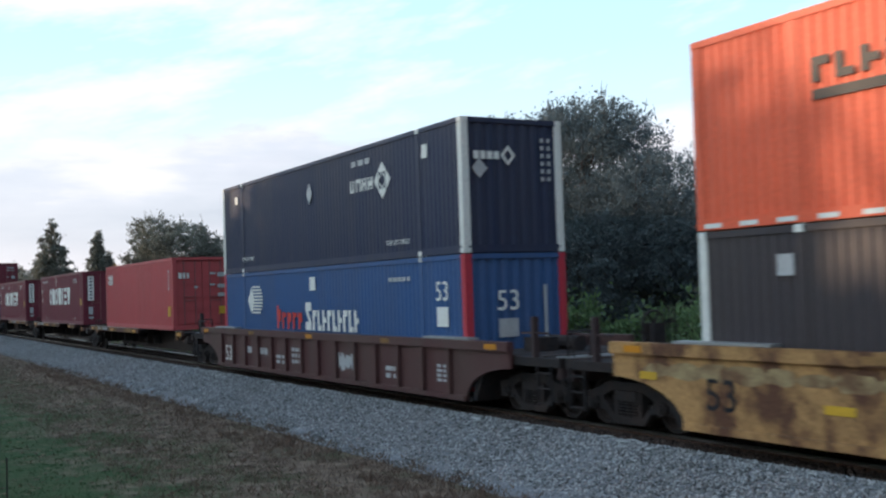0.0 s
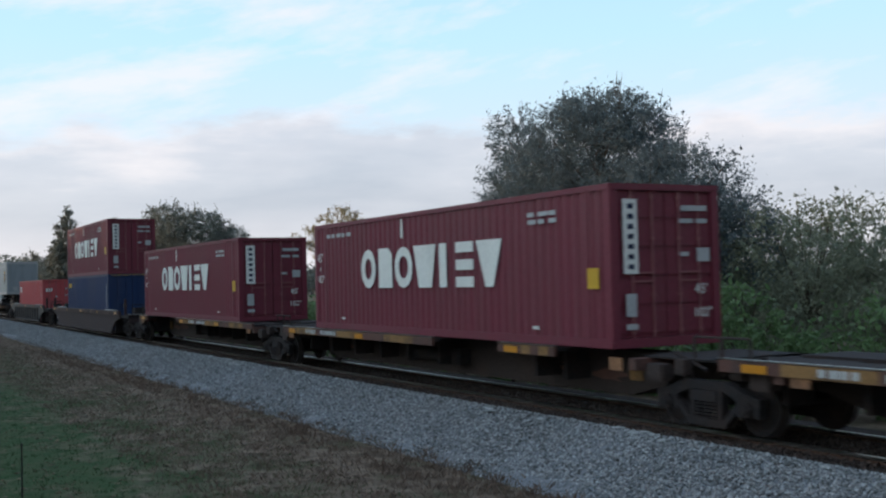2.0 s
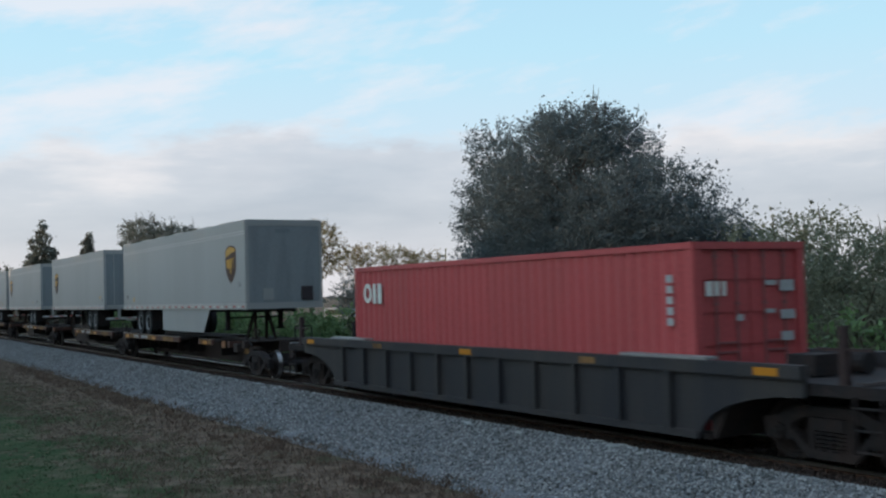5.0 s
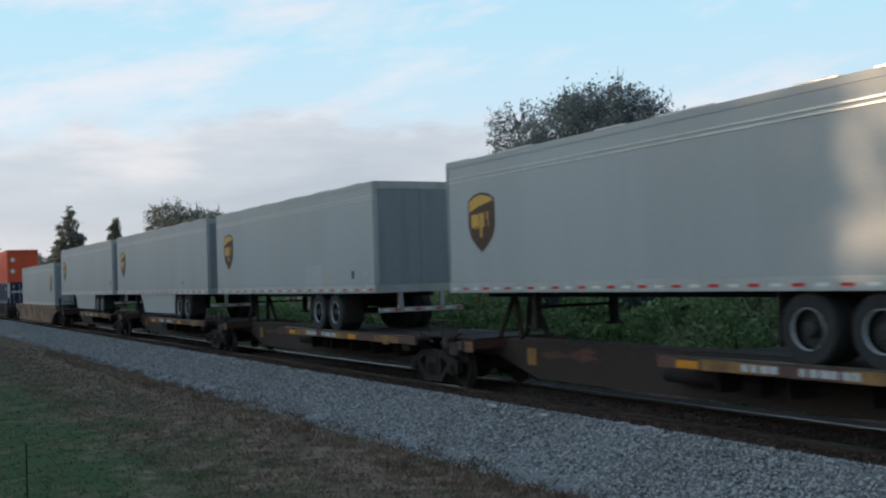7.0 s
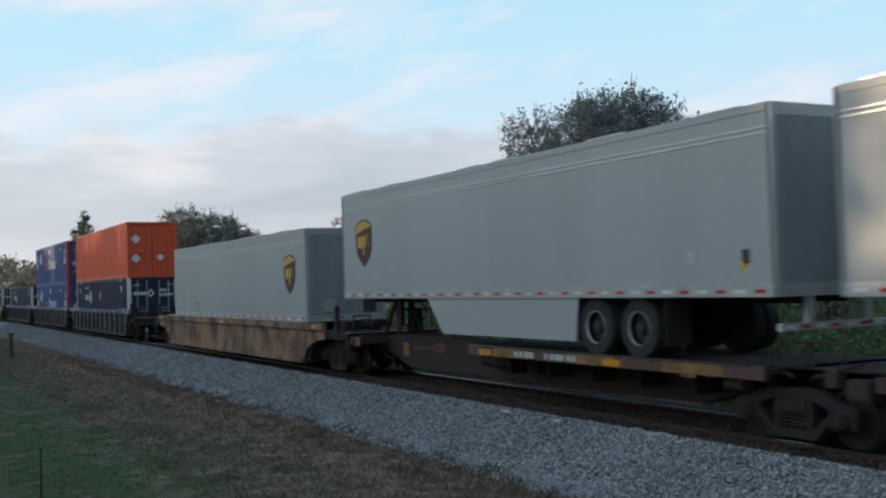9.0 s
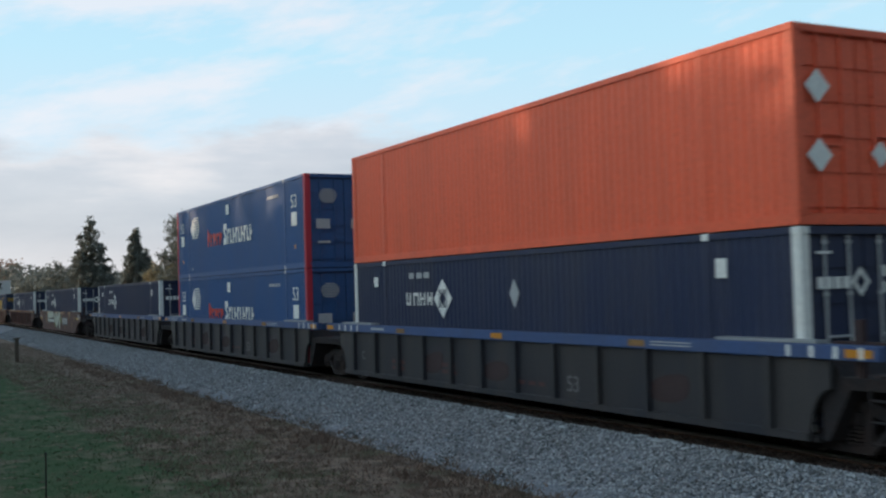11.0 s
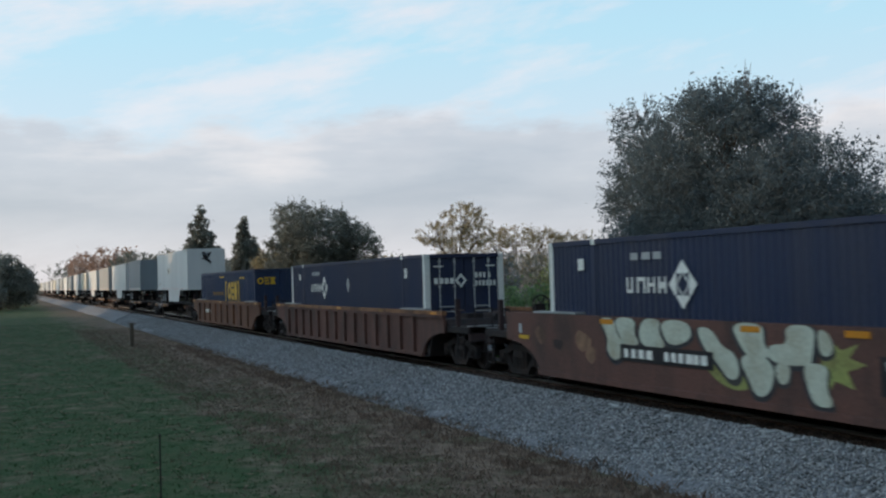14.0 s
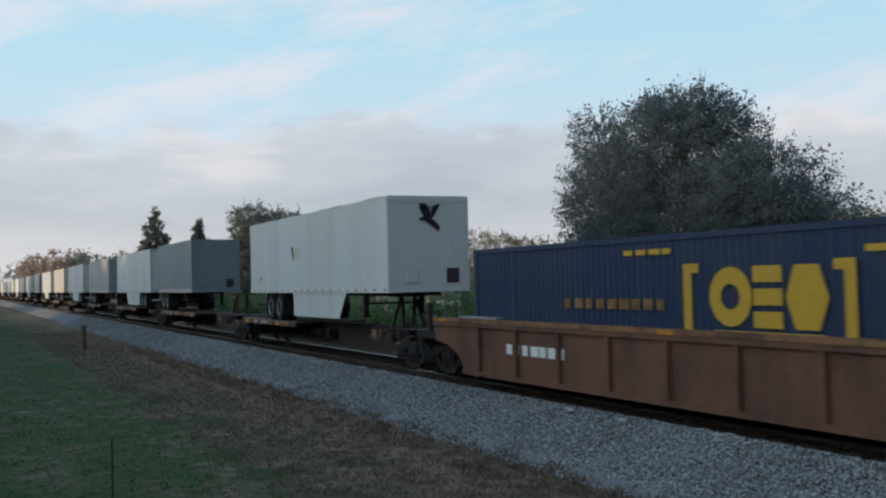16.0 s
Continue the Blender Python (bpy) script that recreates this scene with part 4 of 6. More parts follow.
def setting():
    bm = bmesh.new()
    xs = [-3000, -900, -300, -120, -60, -30, 0, 40, 300, 3000]
    ys = [-3000, -300, -60, -20, 0, 4, 8, 12, 16, 30, 90, 400, 3000]
    vs = [[bm.verts.new((x, y, GZ)) for y in ys] for x in xs]
    for i in range(len(xs) - 1):
        for j in range(len(ys) - 1):
            bm.faces.new((vs[i][j], vs[i + 1][j], vs[i + 1][j + 1], vs[i][j + 1]))
    g = new("ground", mesh_of("ground", bm, GROUND))
    tagged(g, "mown green lawn browning to a dry verge beside the track", "ground", kind="structure")
    # ballast bed
    prof = [(9.35, GZ + 0.004), (9.7, -0.62), (10.4, -0.34), (11.15, -0.06), (11.5, -0.10), (12.72, -0.13), (13.94, -0.10), (14.3, -0.06), (15.1, -0.34), (16.1, GZ + 0.004)]
    bm = bmesh.new()
    xs = [-1500] + list(np.arange(-700, -60, 8.0)) + list(np.arange(-60, 10, 0.5)) + list(np.arange(10, 420, 8.0))
    rnd = random.Random(5)
    rows = []
    for x in xs:
        rows.append([bm.verts.new((x, y + (rnd.uniform(-0.16, 0.16) if k == 0 else 0), z + (rnd.uniform(-0.012, 0.012) if 0 < k < 9 and x > -60 else 0))) for k, (y, z) in enumerate(prof)])
    for a, b in zip(rows, rows[1:]):
        for j in range(len(prof) - 1):
            bm.faces.new((a[j], b[j], b[j + 1], a[j + 1]))
    me = mesh_of("ballast_bed", bm, BALLAST)
    me.materials.append(STAINSHADE)
    for f in me.polygons:
        # from the near crest outwards, stain and under-train shade share one dark colour
        f.material_index = int(f.center.y > 11.2)
    bed = new("ballast_bed", me)
    tagged(bed, "sloping shoulder of grey crushed stone ballast under the track", "ballast", kind="structure")
    # rails
    for y in (YC - 0.7525, YC + 0.7525):
        r = tagged(new("rail"), "long steel rail with a polished head", "rail", "rails of the track", "structure")
        bm = bmesh.new()
        box(bm, -1500, 420, y - 0.036, y + 0.036, -0.042, 0.0)
        part("rail_head", bm, RAILSTEEL, r)
        bm = bmesh.new()
        box(bm, -1500, 420, y - 0.011, y + 0.011, -0.155, -0.042)
        box(bm, -1500, 420, y - 0.07, y + 0.07, -0.172, -0.153)
        part("rail_web", bm, RUSTRAIL, r)


def ties():
    t = tagged(new("sleeper_row"), "dark creosoted timber sleepers half buried in ballast", "sleepers", kind="structure")
    bm = bmesh.new()
    box(bm, -0.115, 0.115, -1.3, 1.3, -0.18, 0.0)
    me = mesh_of("sleeper", bm, TIE, 0.012)
    rnd = random.Random(8)
    for i in range(280):
        ob = new("sleeper", me)
        ob.parent = t
        ob.location = (-140 + i * 0.53, YC + rnd.uniform(-0.04, 0.04), -0.10)
        ob.rotation_euler = (0, 0, rnd.uniform(-0.02, 0.02))


def pebbles(name, label, material, n, area, zf, size, seed, category, flat=0.7):
    """Loose stones as one heap of faceted lumps."""
    r = np.random.RandomState(seed)
    u, v = area(r, n)
    z = zf(u, v)
    base = np.array([(1, 0, 0), (-1, 0, 0), (0, 1, 0), (0, -1, 0), (0, 0, 1), (0, 0, -1)], float)
    faces = np.array([(0, 2, 4), (2, 1, 4), (1, 3, 4), (3, 0, 4), (2, 0, 5), (1, 2, 5), (3, 1, 5), (0, 3, 5)])
    s = r.uniform(*size, n)[:, None, None]
    P = base[None] * r.uniform(0.6, 1.25, (n, 6, 3)) * s + r.uniform(-0.25, 0.25, (n, 6, 3)) * s
    P[:, :, 2] *= flat
    a = r.uniform(0, 6.28, n)
    c, sn = np.cos(a)[:, None], np.sin(a)[:, None]
    X, Y = P[:, :, 0] * c - P[:, :, 1] * sn, P[:, :, 0] * sn + P[:, :, 1] * c
    P = np.stack([X + u[:, None], Y + v[:, None], P[:, :, 2] + z[:, None]], 2).reshape(-1, 3)
    F = (faces[None] + (np.arange(n) * 6)[:, None, None]).reshape(-1, 3)
    me = bpy.data.meshes.new(name)
    me.from_pydata(P.tolist(), [], F.tolist())
    me.materials.append(material)
    return tagged(new(name, me), label, category, kind="stuff")


def blades(name, label, material, n, area, zf, height, width, seed, category, lean=0.5, per=5, spread=0.07):
    """Tufts of narrow bent blades."""
    r = np.random.RandomState(seed)
    u, v = area(r, n)
    u, v = np.repeat(u, per) + r.normal(0, spread, n * per), np.repeat(v, per) + r.normal(0, spread, n * per)
    m = n * per
    z = zf(u, v) - 0.01
    hgt = r.uniform(*height, m)
    a = r.uniform(0, 6.28, m)
    dx, dy = np.cos(a), np.sin(a)
    ln = r.uniform(0.1, 1, m) * lean * hgt
    b = r.uniform(0, 6.28, m)
    lx, ly = np.cos(b) * ln, np.sin(b) * ln
    w = width * r.uniform(0.6, 1.3, m)
    V = np.stack([np.stack([u - dx * w, v - dy * w, z], 1), np.stack([u + dx * w, v + dy * w, z], 1), np.stack([u + lx * 0.4 + dx * w * 0.7, v + ly * 0.4 + dy * w * 0.7, z + hgt * 0.6], 1), np.stack([u + lx, v + ly, z + hgt], 1)], 1).reshape(-1, 3)
    F = (np.array([(0, 1, 2), (0, 2, 3)])[None] + (np.arange(m) * 4)[:, None, None]).reshape(-1, 3)
    me = bpy.data.meshes.new(name)
    me.from_pydata(V.tolist(), [], F.tolist())
    me.materials.append(material)
    return tagged(new(name, me), label, category, kind="stuff")


def flat_ground(u, v):
    return np.full(len(u), GZ)


def shoulder(u, v):
    return np.interp(v, [9.35, 9.7, 10.4, 11.15, 11.5, 12.0], [GZ, -0.62, -0.34, -0.06, -0.10, -0.12])


def near_weighted(x0, x1, y0, y1, power=1.8):
    """Scatter that thins out with distance along the track."""
    def f(r, n):
        return x1 - (x1 - x0) * r.uniform(0, 1, n) ** power, r.uniform(y0, y1, n)
    return f


def ground_cover():
    pebbles("ballast_stones", "loose grey crushed stones on the ballast shoulder", STONE, 95000, near_weighted(-110, -4, 9.1, 11.3), lambda u, v: shoulder(u, v) + 0.010, (0.015, 0.042), 11, "ballast")
    pebbles("track_grit", "rust-brown stained grit burying the sleepers", GRIT, 26000, near_weighted(-75, -4, 11.2, 13.95, 1.5), lambda u, v: np.interp(v, [11.1, 11.35, 13.95], [-0.055, -0.085, -0.095]), (0.022, 0.046), 17, "grit")
    pebbles("pale_stones", "flat pale stones along the crest of the ballast", PALESTONE, 46, lambda r, n: (np.concatenate([[-13.2, -12.75], -5 - 45 * r.uniform(0, 1, n - 2)]), np.concatenate([[11.05, 11.08], r.uniform(10.95, 11.25, n - 2)])), lambda u, v: shoulder(u, v) + 0.025, (0.07, 0.16), 18, "stones", 0.2)
    blades("dry_grass", "dry brown grass along the foot of the ballast", DRYGRASS, 15000, near_weighted(-90, -5, 4.6, 9.6), flat_ground, (0.03, 0.10), 0.008, 12, "grass", 1.1, 5, 0.10)
    blades("dry_weeds", "dead brown weeds at the ballast edge", WEED, 620, near_weighted(-60, -5, 7.9, 9.85, 1.5), flat_ground, (0.05, 0.19), 0.009, 13, "weeds", 0.9, 16, 0.085)
    blades("lawn_grass", "short green lawn grass", GREENGRASS, 26000, near_weighted(-110, -5, -4, 7.4, 2.2), flat_ground, (0.02, 0.055), 0.008, 14, "grass", 1.2)
    blades("withered_grass", "withered brown grass mixed into the lawn", DRYGRASS, 3600, near_weighted(-110, -5, -4, 7.4, 2.2), flat_ground, (0.025, 0.07), 0.007, 15, "grass")
    pebbles("fallen_leaves", "brown fallen leaves scattered on the lawn", DEADLEAF, 2600, near_weighted(-70, -5, -3, 9.0), lambda u, v: flat_ground(u, v) + 0.04, (0.03, 0.065), 16, "leaf litter", 0.25)


# ---- trees ----
def leaf_cloud(centres, radii, per, size, seed, squash=0.75, stretch=1.0):
    """Leaf blades gathered round clump centres."""
    r = np.random.RandomState(seed)
    C = np.repeat(np.array(centres), per, 0)
    Rr = np.repeat(np.array(radii), per)
    n = len(C)
    d = r.normal(0, 1, (n, 3))
    d /= np.linalg.norm(d, axis=1)[:, None] + 1e-9
    P = C + d * (Rr * r.uniform(0, 1, n) ** 0.5 * r.uniform(0.5, 1.3, n))[:, None] * [1, 1, squash]
    # each spray is drawn out along a twig of its own
    way = r.normal(0, 1, (len(centres), 3)) + [0, 0, 0.5]
    way /= np.linalg.norm(way, axis=1)[:, None]
    P += np.repeat(way, per, 0) * (Rr * stretch * r.normal(0, 0.6, n))[:, None]
    a = r.normal(0, 1, (n, 3)); a /= np.linalg.norm(a, axis=1)[:, None]
    b = np.cross(a, r.normal(0, 1, (n, 3))); b /= np.linalg.norm(b, axis=1)[:, None]
    s = size * r.uniform(0.5, 1.3, n)[:, None]
    V = np.stack([P - a * s, P + b * s * 0.45, P + a * s, P - b * s * 0.45], 1).reshape(-1, 3)
    F = np.arange(n * 4).reshape(-1, 4)
    me = bpy.data.meshes.new("crown")
    me.from_pydata(V.tolist(), [], F.tolist())
    return me


def tree(name, label, at, lobes, leaf, leaf_size, clumps, per, seed, clump_r=0.6, trunk_r=0.3, trunk_h=2.5, twigs=0, category="tree", sparse=0.35, fringe=0):
    """lobes: (dx, dy, z, rx, ry, rz) masses of the crown over the foot of the trunk."""
    rnd = random.Random(seed)
    root = tagged(new(name), label, category)
    root.location = at
    centres, radii, tips = [], [], []
    vol = [l[3] * l[4] * l[5] for l in lobes]
    for l, v in zip(lobes, vol):
        for i in range(max(2, int(clumps * v / sum(vol)))):
            while True:
                p = Vector((rnd.uniform(-1, 1), rnd.uniform(-1, 1), rnd.uniform(-1, 1)))
                if 0.05 < p.length <= 1:
                    break
            p *= p.length ** -sparse
            p = p * (rnd.uniform(0.9, 1.12) if p.length > 0.85 else 1)
            centres.append((l[0] + p.x * l[3], l[1] + p.y * l[4], l[2] + p.z * l[5]))
            radii.append(clump_r * rnd.uniform(0.5, 1.25))
    # loose sprays that stand out of the crown
    for i in range(fringe):
        l = rnd.choice(lobes)
        d = Vector((rnd.gauss(0, 1), rnd.gauss(0, 1), rnd.gauss(0.35, 0.8))).normalized()
        q = rnd.uniform(0.94, 1.10)
        up = rnd.uniform(0.0, 0.12)
        for s in range(4):
            f = q - 0.12 + 0.085 * s
            centres.append((l[0] + d.x * l[3] * f, l[1] + d.y * l[4] * f, l[2] + d.z * l[5] * f + up * s * l[5] * 0.3))
            radii.append(clump_r * 0.01 * (32 - 6 * s))
    me = leaf_cloud(centres, radii, np.where(np.array(radii) < clump_r * 0.4, per // 7, per).astype(int), leaf_size, seed)
    me.materials.append(leaf)
    bm = bmesh.new()
    z_fork = trunk_h
    rod(bm, (0, 0, -0.15), (0.05, 0, z_fork), trunk_r * 1.25, trunk_r * 0.8, 10)
    for l in lobes:
        c = Vector((l[0], l[1], l[2] - 0.2 * l[5]))
        mid = Vector((l[0] * 0.5, l[1] * 0.5, z_fork + (c.z - z_fork) * 0.55))
        rod(bm, (0.05, 0, z_fork - 0.2), mid, trunk_r * 0.6, trunk_r * 0.35, 7)
        rod(bm, mid, c, trunk_r * 0.35, trunk_r * 0.18, 6)
        tips.append((mid, c))
    for i in range(min(140, len(centres))):
        c = Vector(centres[rnd.randrange(len(centres))])
        k = min(tips, key=lambda t: (t[1] - c).length)
        s = k[0].lerp(k[1], rnd.random())
        rod(bm, s, c, trunk_r * 0.10, 0.012, 4)
    for i in range(twigs):
        c = Vector(max(rnd.sample(centres, min(12, len(centres))), key=lambda q: q[2]))
        d = Vector((rnd.uniform(-0.35, 0.35), rnd.uniform(-0.35, 0.35), 1)).normalized()
        rod(bm, c, c + d * rnd.uniform(0.3, 0.8), 0.016, 0.005, 4)
    part("trunk", bm, BARK, root)
    part("crown", me, leaf, root)
    return root


def polar(az, dist, z=GZ):
    """A place at az degrees left of +y, dist metres from the viewer."""
    return (-math.sin(radians(az)) * dist, math.cos(radians(az)) * dist, z)


def planting():
    # the large oak behind the track; its crown reaches to about ten metres
    tree("oak_tree", "large dark green live oak with a broad ragged crown", (-31.6, 23.5, GZ),
         [(0.3, 0, 7.0, 3.7, 3.1, 2.7), (-4.4, -0.4, 8.8, 1.0, 1.0, 1.2), (-3.9, 0.3, 6.9, 2.2, 2.2, 1.7), (-5.0, 0.2, 6.0, 1.7, 1.8, 1.2), (4.2, 0, 5.4, 2.7, 2.7, 2.1), (0.6, 0, 4.0, 6.0, 3.3, 2.8), (-4.0, 0.2, 4.2, 2.3, 2.2, 1.7), (6.2, 0.4, 4.3, 1.8, 1.9, 1.8), (0.6, 0, 8.8, 2.2, 1.9, 1.1)],
         OAKLEAF, 0.052, 5200, 64, 24, 0.42, 0.42, 2.6, 60, sparse=0.22, fringe=420)
    tree("oak_tree", "dense olive scrub beside the large oak, paled for haze", (-23.0, 25.0, GZ),
         [(0, 0, 2.8, 4.5, 2.5, 2.6), (5.0, 0, 2.6, 4.0, 2.4, 2.2), (-4.5, 0, 2.2, 4.0, 2.2, 2.4), (-10, 0, 2.2, 4.0, 2.2, 2.4)], SCRUBLEAF, 0.065, 1900, 60, 22, 0.42, 0.22, 1.2, 16, sparse=0.2, fringe=120)
    # scrub and small trees further along the far side
    rnd = random.Random(30)
    for i, (x, y, hh) in enumerate(((-17.5, 27, 4.9), (-13.5, 27.5, 5.3), (-9.0, 26.5, 4.8), (-4.0, 27, 5.2), (2, 27, 5.0), (-40, 27, 4.2), (-48, 30, 4.4), (-57, 33, 4.6), (-66, 38, 5.0), (-52, 42, 5.5), (-78, 40, 5.4), (-90, 42, 5.6), (-30, 33, 5), (-36, 40, 5.4))):
        tree("scrub_tree", "leafy olive green scrub tree beyond the track", (x, y, GZ),
             [(0, 0, hh * 0.62, 2.4, 2.0, hh * 0.34), (rnd.uniform(-1.5, 1.5), 0, hh * 0.36, 2.9, 2.0, hh * 0.34)], (SCRUBLEAF if i % 3 else TIPLEAF) if i < 5 else (OLIVELEAF, OAKLEAF)[i % 3 == 2], 0.085, 250 if i < 5 else 150, 84 if i < 5 else 52, 40 + i, 0.6, 0.12, 1.2, 12, "scrub tree", sparse=0.2, fringe=50)
    for k, (az, dist, hh) in enumerate(((60.1, 47, 4.9), (61.3, 49, 4.4))):
        tree("scrub_tree", "yellow-green leafy sapling beside the oak", polar(az, dist),
             [(0, 0, hh * 0.62, 1.3, 1.2, hh * 0.33), (0.5, 0.3, hh * 0.34, 1.5, 1.2, hh * 0.3)], LIMELEAF, 0.07, 150, 50, 210 + k, 0.4, 0.08, 1.0, 6, "scrub tree", sparse=0.3, fringe=40)
    for i in range(25):
        x = -80 + i * 3.4
        tree("vine_shrub", "bright green vine-covered shrub beside the track", (x, 18.6 + rnd.uniform(-0.6, 0.9), GZ),
             [(0, 0, 1.4, 2.0, 1.1, 1.25 + rnd.uniform(-0.15, 0.35)), (1.2, 0.3, 1.1, 1.5, 1.0, 1.0)], VINELEAF, 0.10, 90, 44, 60 + i, 0.45, 0.05, 0.5, 0, "shrub")
    # middle distance
    tree("oak_tree", "rounded dark olive oak in the middle distance", polar(74.4, 112),
         [(0, 0, 7.8, 3.9, 4.2, 3.2), (-1.5, -2.6, 9.6, 2.1, 2.1, 2.3), (1.5, 3.4, 6.6, 2.3, 2.5, 2.5), (0, 0, 3.8, 4.3, 4.8, 3.2), (-1.6, -3.4, 6.0, 2.0, 2.2, 2.8)],
         OLIVELEAF, 0.11, 2200, 48, 71, 0.5, 0.3, 2.4, 16, fringe=160)
    for k, (az, dist, top, rad) in enumerate(((80.65, 140, 12.4, 4.1), (78.45, 150, 11.9, 2.6), (77.9, 151, 8.8, 1.9))):
        lobes = [(0, 0, 0.6 + top * f, rad * (1.04 - f) ** 0.75, rad * (1.04 - f) ** 0.75, top * 0.09) for f in (0.08 + 0.05 * q for q in range(19))] + [(0, 0, 0.6 + top * 1.0, 0.12, 0.12, 0.5)]
        tree("cedar_tree", "tall pointed dark cedar", polar(az, dist), lobes, DARKLEAF, 0.15, 1100, 60, 80 + k, 0.36, 0.22, 2.0, 0, sparse=0.1)
    tree("autumn_tree", "open-crowned tree with yellowing leaves", polar(67.2, 104),
         [(0.5, 0.6, 9.0, 2.2, 2.2, 1.4), (-1.0, -2.0, 7.6, 1.7, 1.7, 1.2), (1.0, 2.0, 7.6, 1.7, 1.7, 1.2), (0.2, 0, 6.2, 2.4, 2.4, 1.2)], YELLOWLEAF, 0.085, 300, 40, 91, 0.36, 0.2, 3.6, 14, sparse=0.5, fringe=40)
    tree("autumn_tree", "low tree with thin brown-green leaves", polar(64.0, 112),
         [(0, 0, 7.4, 1.8, 2.2, 1.3), (1.2, 2.6, 7.0, 1.8, 2.3, 1.2), (2.4, 5.2, 6.6, 1.8, 2.2, 1.2), (-1.0, -2.4, 6.8, 1.8, 2, 1.0), (1, 2, 4.5, 2.5, 5, 1.6)], YELLOWLEAF, 0.09, 600, 36, 92, 0.4, 0.18, 2.6, 10, fringe=60)
    tree("autumn_tree", "small tree with brown and olive leaves", polar(77.0, 118),
         [(0, 0, 5.0, 2.0, 2, 1.9), (-1.8, 0, 3.6, 1.8, 2, 1.7)], YELLOWLEAF, 0.2, 110, 36, 93, 0.6, 0.16, 1.8, 4)
    tree("autumn_tree", "bare-branched small tree beside the cedars", polar(82.3, 145),
         [(0, 0, 6.4, 2.0, 2, 1.4), (1.2, 0, 4.6, 2.2, 2, 1.7)], OLIVELEAF, 0.2, 70, 30, 94, 0.55, 0.16, 2.2, 8)
    for k, (az, dist, top, rad, lf) in enumerate(((85.2, 330, 15.2, 7.5, PINKLEAF), (84.0, 300, 12.5, 6.5, OLIVELEAF), (86.4, 420, 16.0, 8, PINKLEAF), (83.2, 260, 10.0, 5.5, OLIVELEAF), (81.8, 215, 9.0, 5.5, OLIVELEAF), (79.6, 205, 8.4, 6.0, OLIVELEAF), (76.0, 190, 8.2, 7.0, OLIVELEAF), (72.5, 175, 7.0, 7.0, YELLOWLEAF), (69.6, 170, 6.4, 7.0, OLIVELEAF), (87.2, 560, 17.0, 10, OLIVELEAF))):
        tree("far_tree", "distant rounded tree on the skyline", polar(az, dist),
             [(0, 0, top * 0.72, rad, rad, top * 0.28), (rad * 0.7, 0, top * 0.55, rad * 0.8, rad * 0.8, top * 0.3), (-rad * 0.7, 0, top * 0.5, rad * 0.8, rad * 0.8, top * 0.3)], lf, 0.42, 120, 30, 100 + k, 1.5, 0.3, 2.0, 0)
    for k, (x, y, top, rad) in enumerate(((-200, -1.5, 9.6, 4.6), (-188, -7, 9.0, 5.0), (-215, -9, 11, 6.0), (-230, 1.0, 8.0, 3.4), (-300, -4, 9, 6))):
        tree("oak_tree", "dark green oak at the end of the lawn", (x, y, GZ),
             [(0, 0, top * 0.66, rad, rad, top * 0.33), (0, rad * 0.5, top * 0.4, rad * 0.9, rad * 0.8, top * 0.36), (0, -rad * 0.5, top * 0.42, rad * 0.9, rad * 0.8, top * 0.36)], OLIVELEAF, 0.24, 300, 60, 120 + k, 0.9, 0.3, 1.6, 4)


def shade_trees():
    """Unseen wood added behind the viewer to keep the evening sun off the near track."""
    src = tree("wood_tree", "unseen tall leafy tree added to block sun and sky", (-56, -30, GZ),
               [(0, 0, 10, 6.5, 5, 5.0), (0, 0, 4.6, 6.5, 5, 4.4), (3.5, 0, 8, 5, 5, 5), (-3.5, 0, 8, 5, 5, 5)], OAKLEAF, 0.5, 330, 40, 140, 1.5, 0.4, 3.0, 0)
    tagged(src, group="trees of the wood behind")
    rnd = random.Random(77)
    for x, y in ((-152, -30), (-141, -31), (-130, -29), (-119, -30), (-108, -31), (-97, -30), (-86, -29), (-76, -31), (-66, -30), (-52, -32), (-47, -30), (-44, -31),
                 (-150, -41), (-138, -40), (-126, -42), (-113, -41), (-101, -40), (-90, -42), (-79, -41), (-69, -40), (-60, -42), (-51, -40),
                 # an unseen eastern row, added to dim the low sky on end faces
                 (58, -24), (60, -12), (57, 0), (61, 12), (58, 24), (62, 36)):
        copy_thing(src, pose(x + rnd.uniform(-1, 1), y, GZ, 0, 0, rnd.uniform(0, 360)))
    # lower unseen trees, added so that sun reaches only the upper containers
    low = tree("wood_tree", "unseen lower leafy tree added to shade the track", (-34, -31, GZ),
               [(0, 0, 8.2, 5.5, 4.5, 3.6), (0, 0, 4.2, 6.0, 4.8, 4.0), (4.5, 0, 7.0, 4, 4, 3.6)], OAKLEAF, 0.45, 300, 40, 141, 1.4, 0.35, 2.6, 0)
    tagged(low, group="trees of the wood behind")
    for x, y in ((-24, -31), (-14, -30), (-4, -31), (-28, -40)):
        copy_thing(low, pose(x, y, GZ, 0, 0, rnd.uniform(0, 360)))


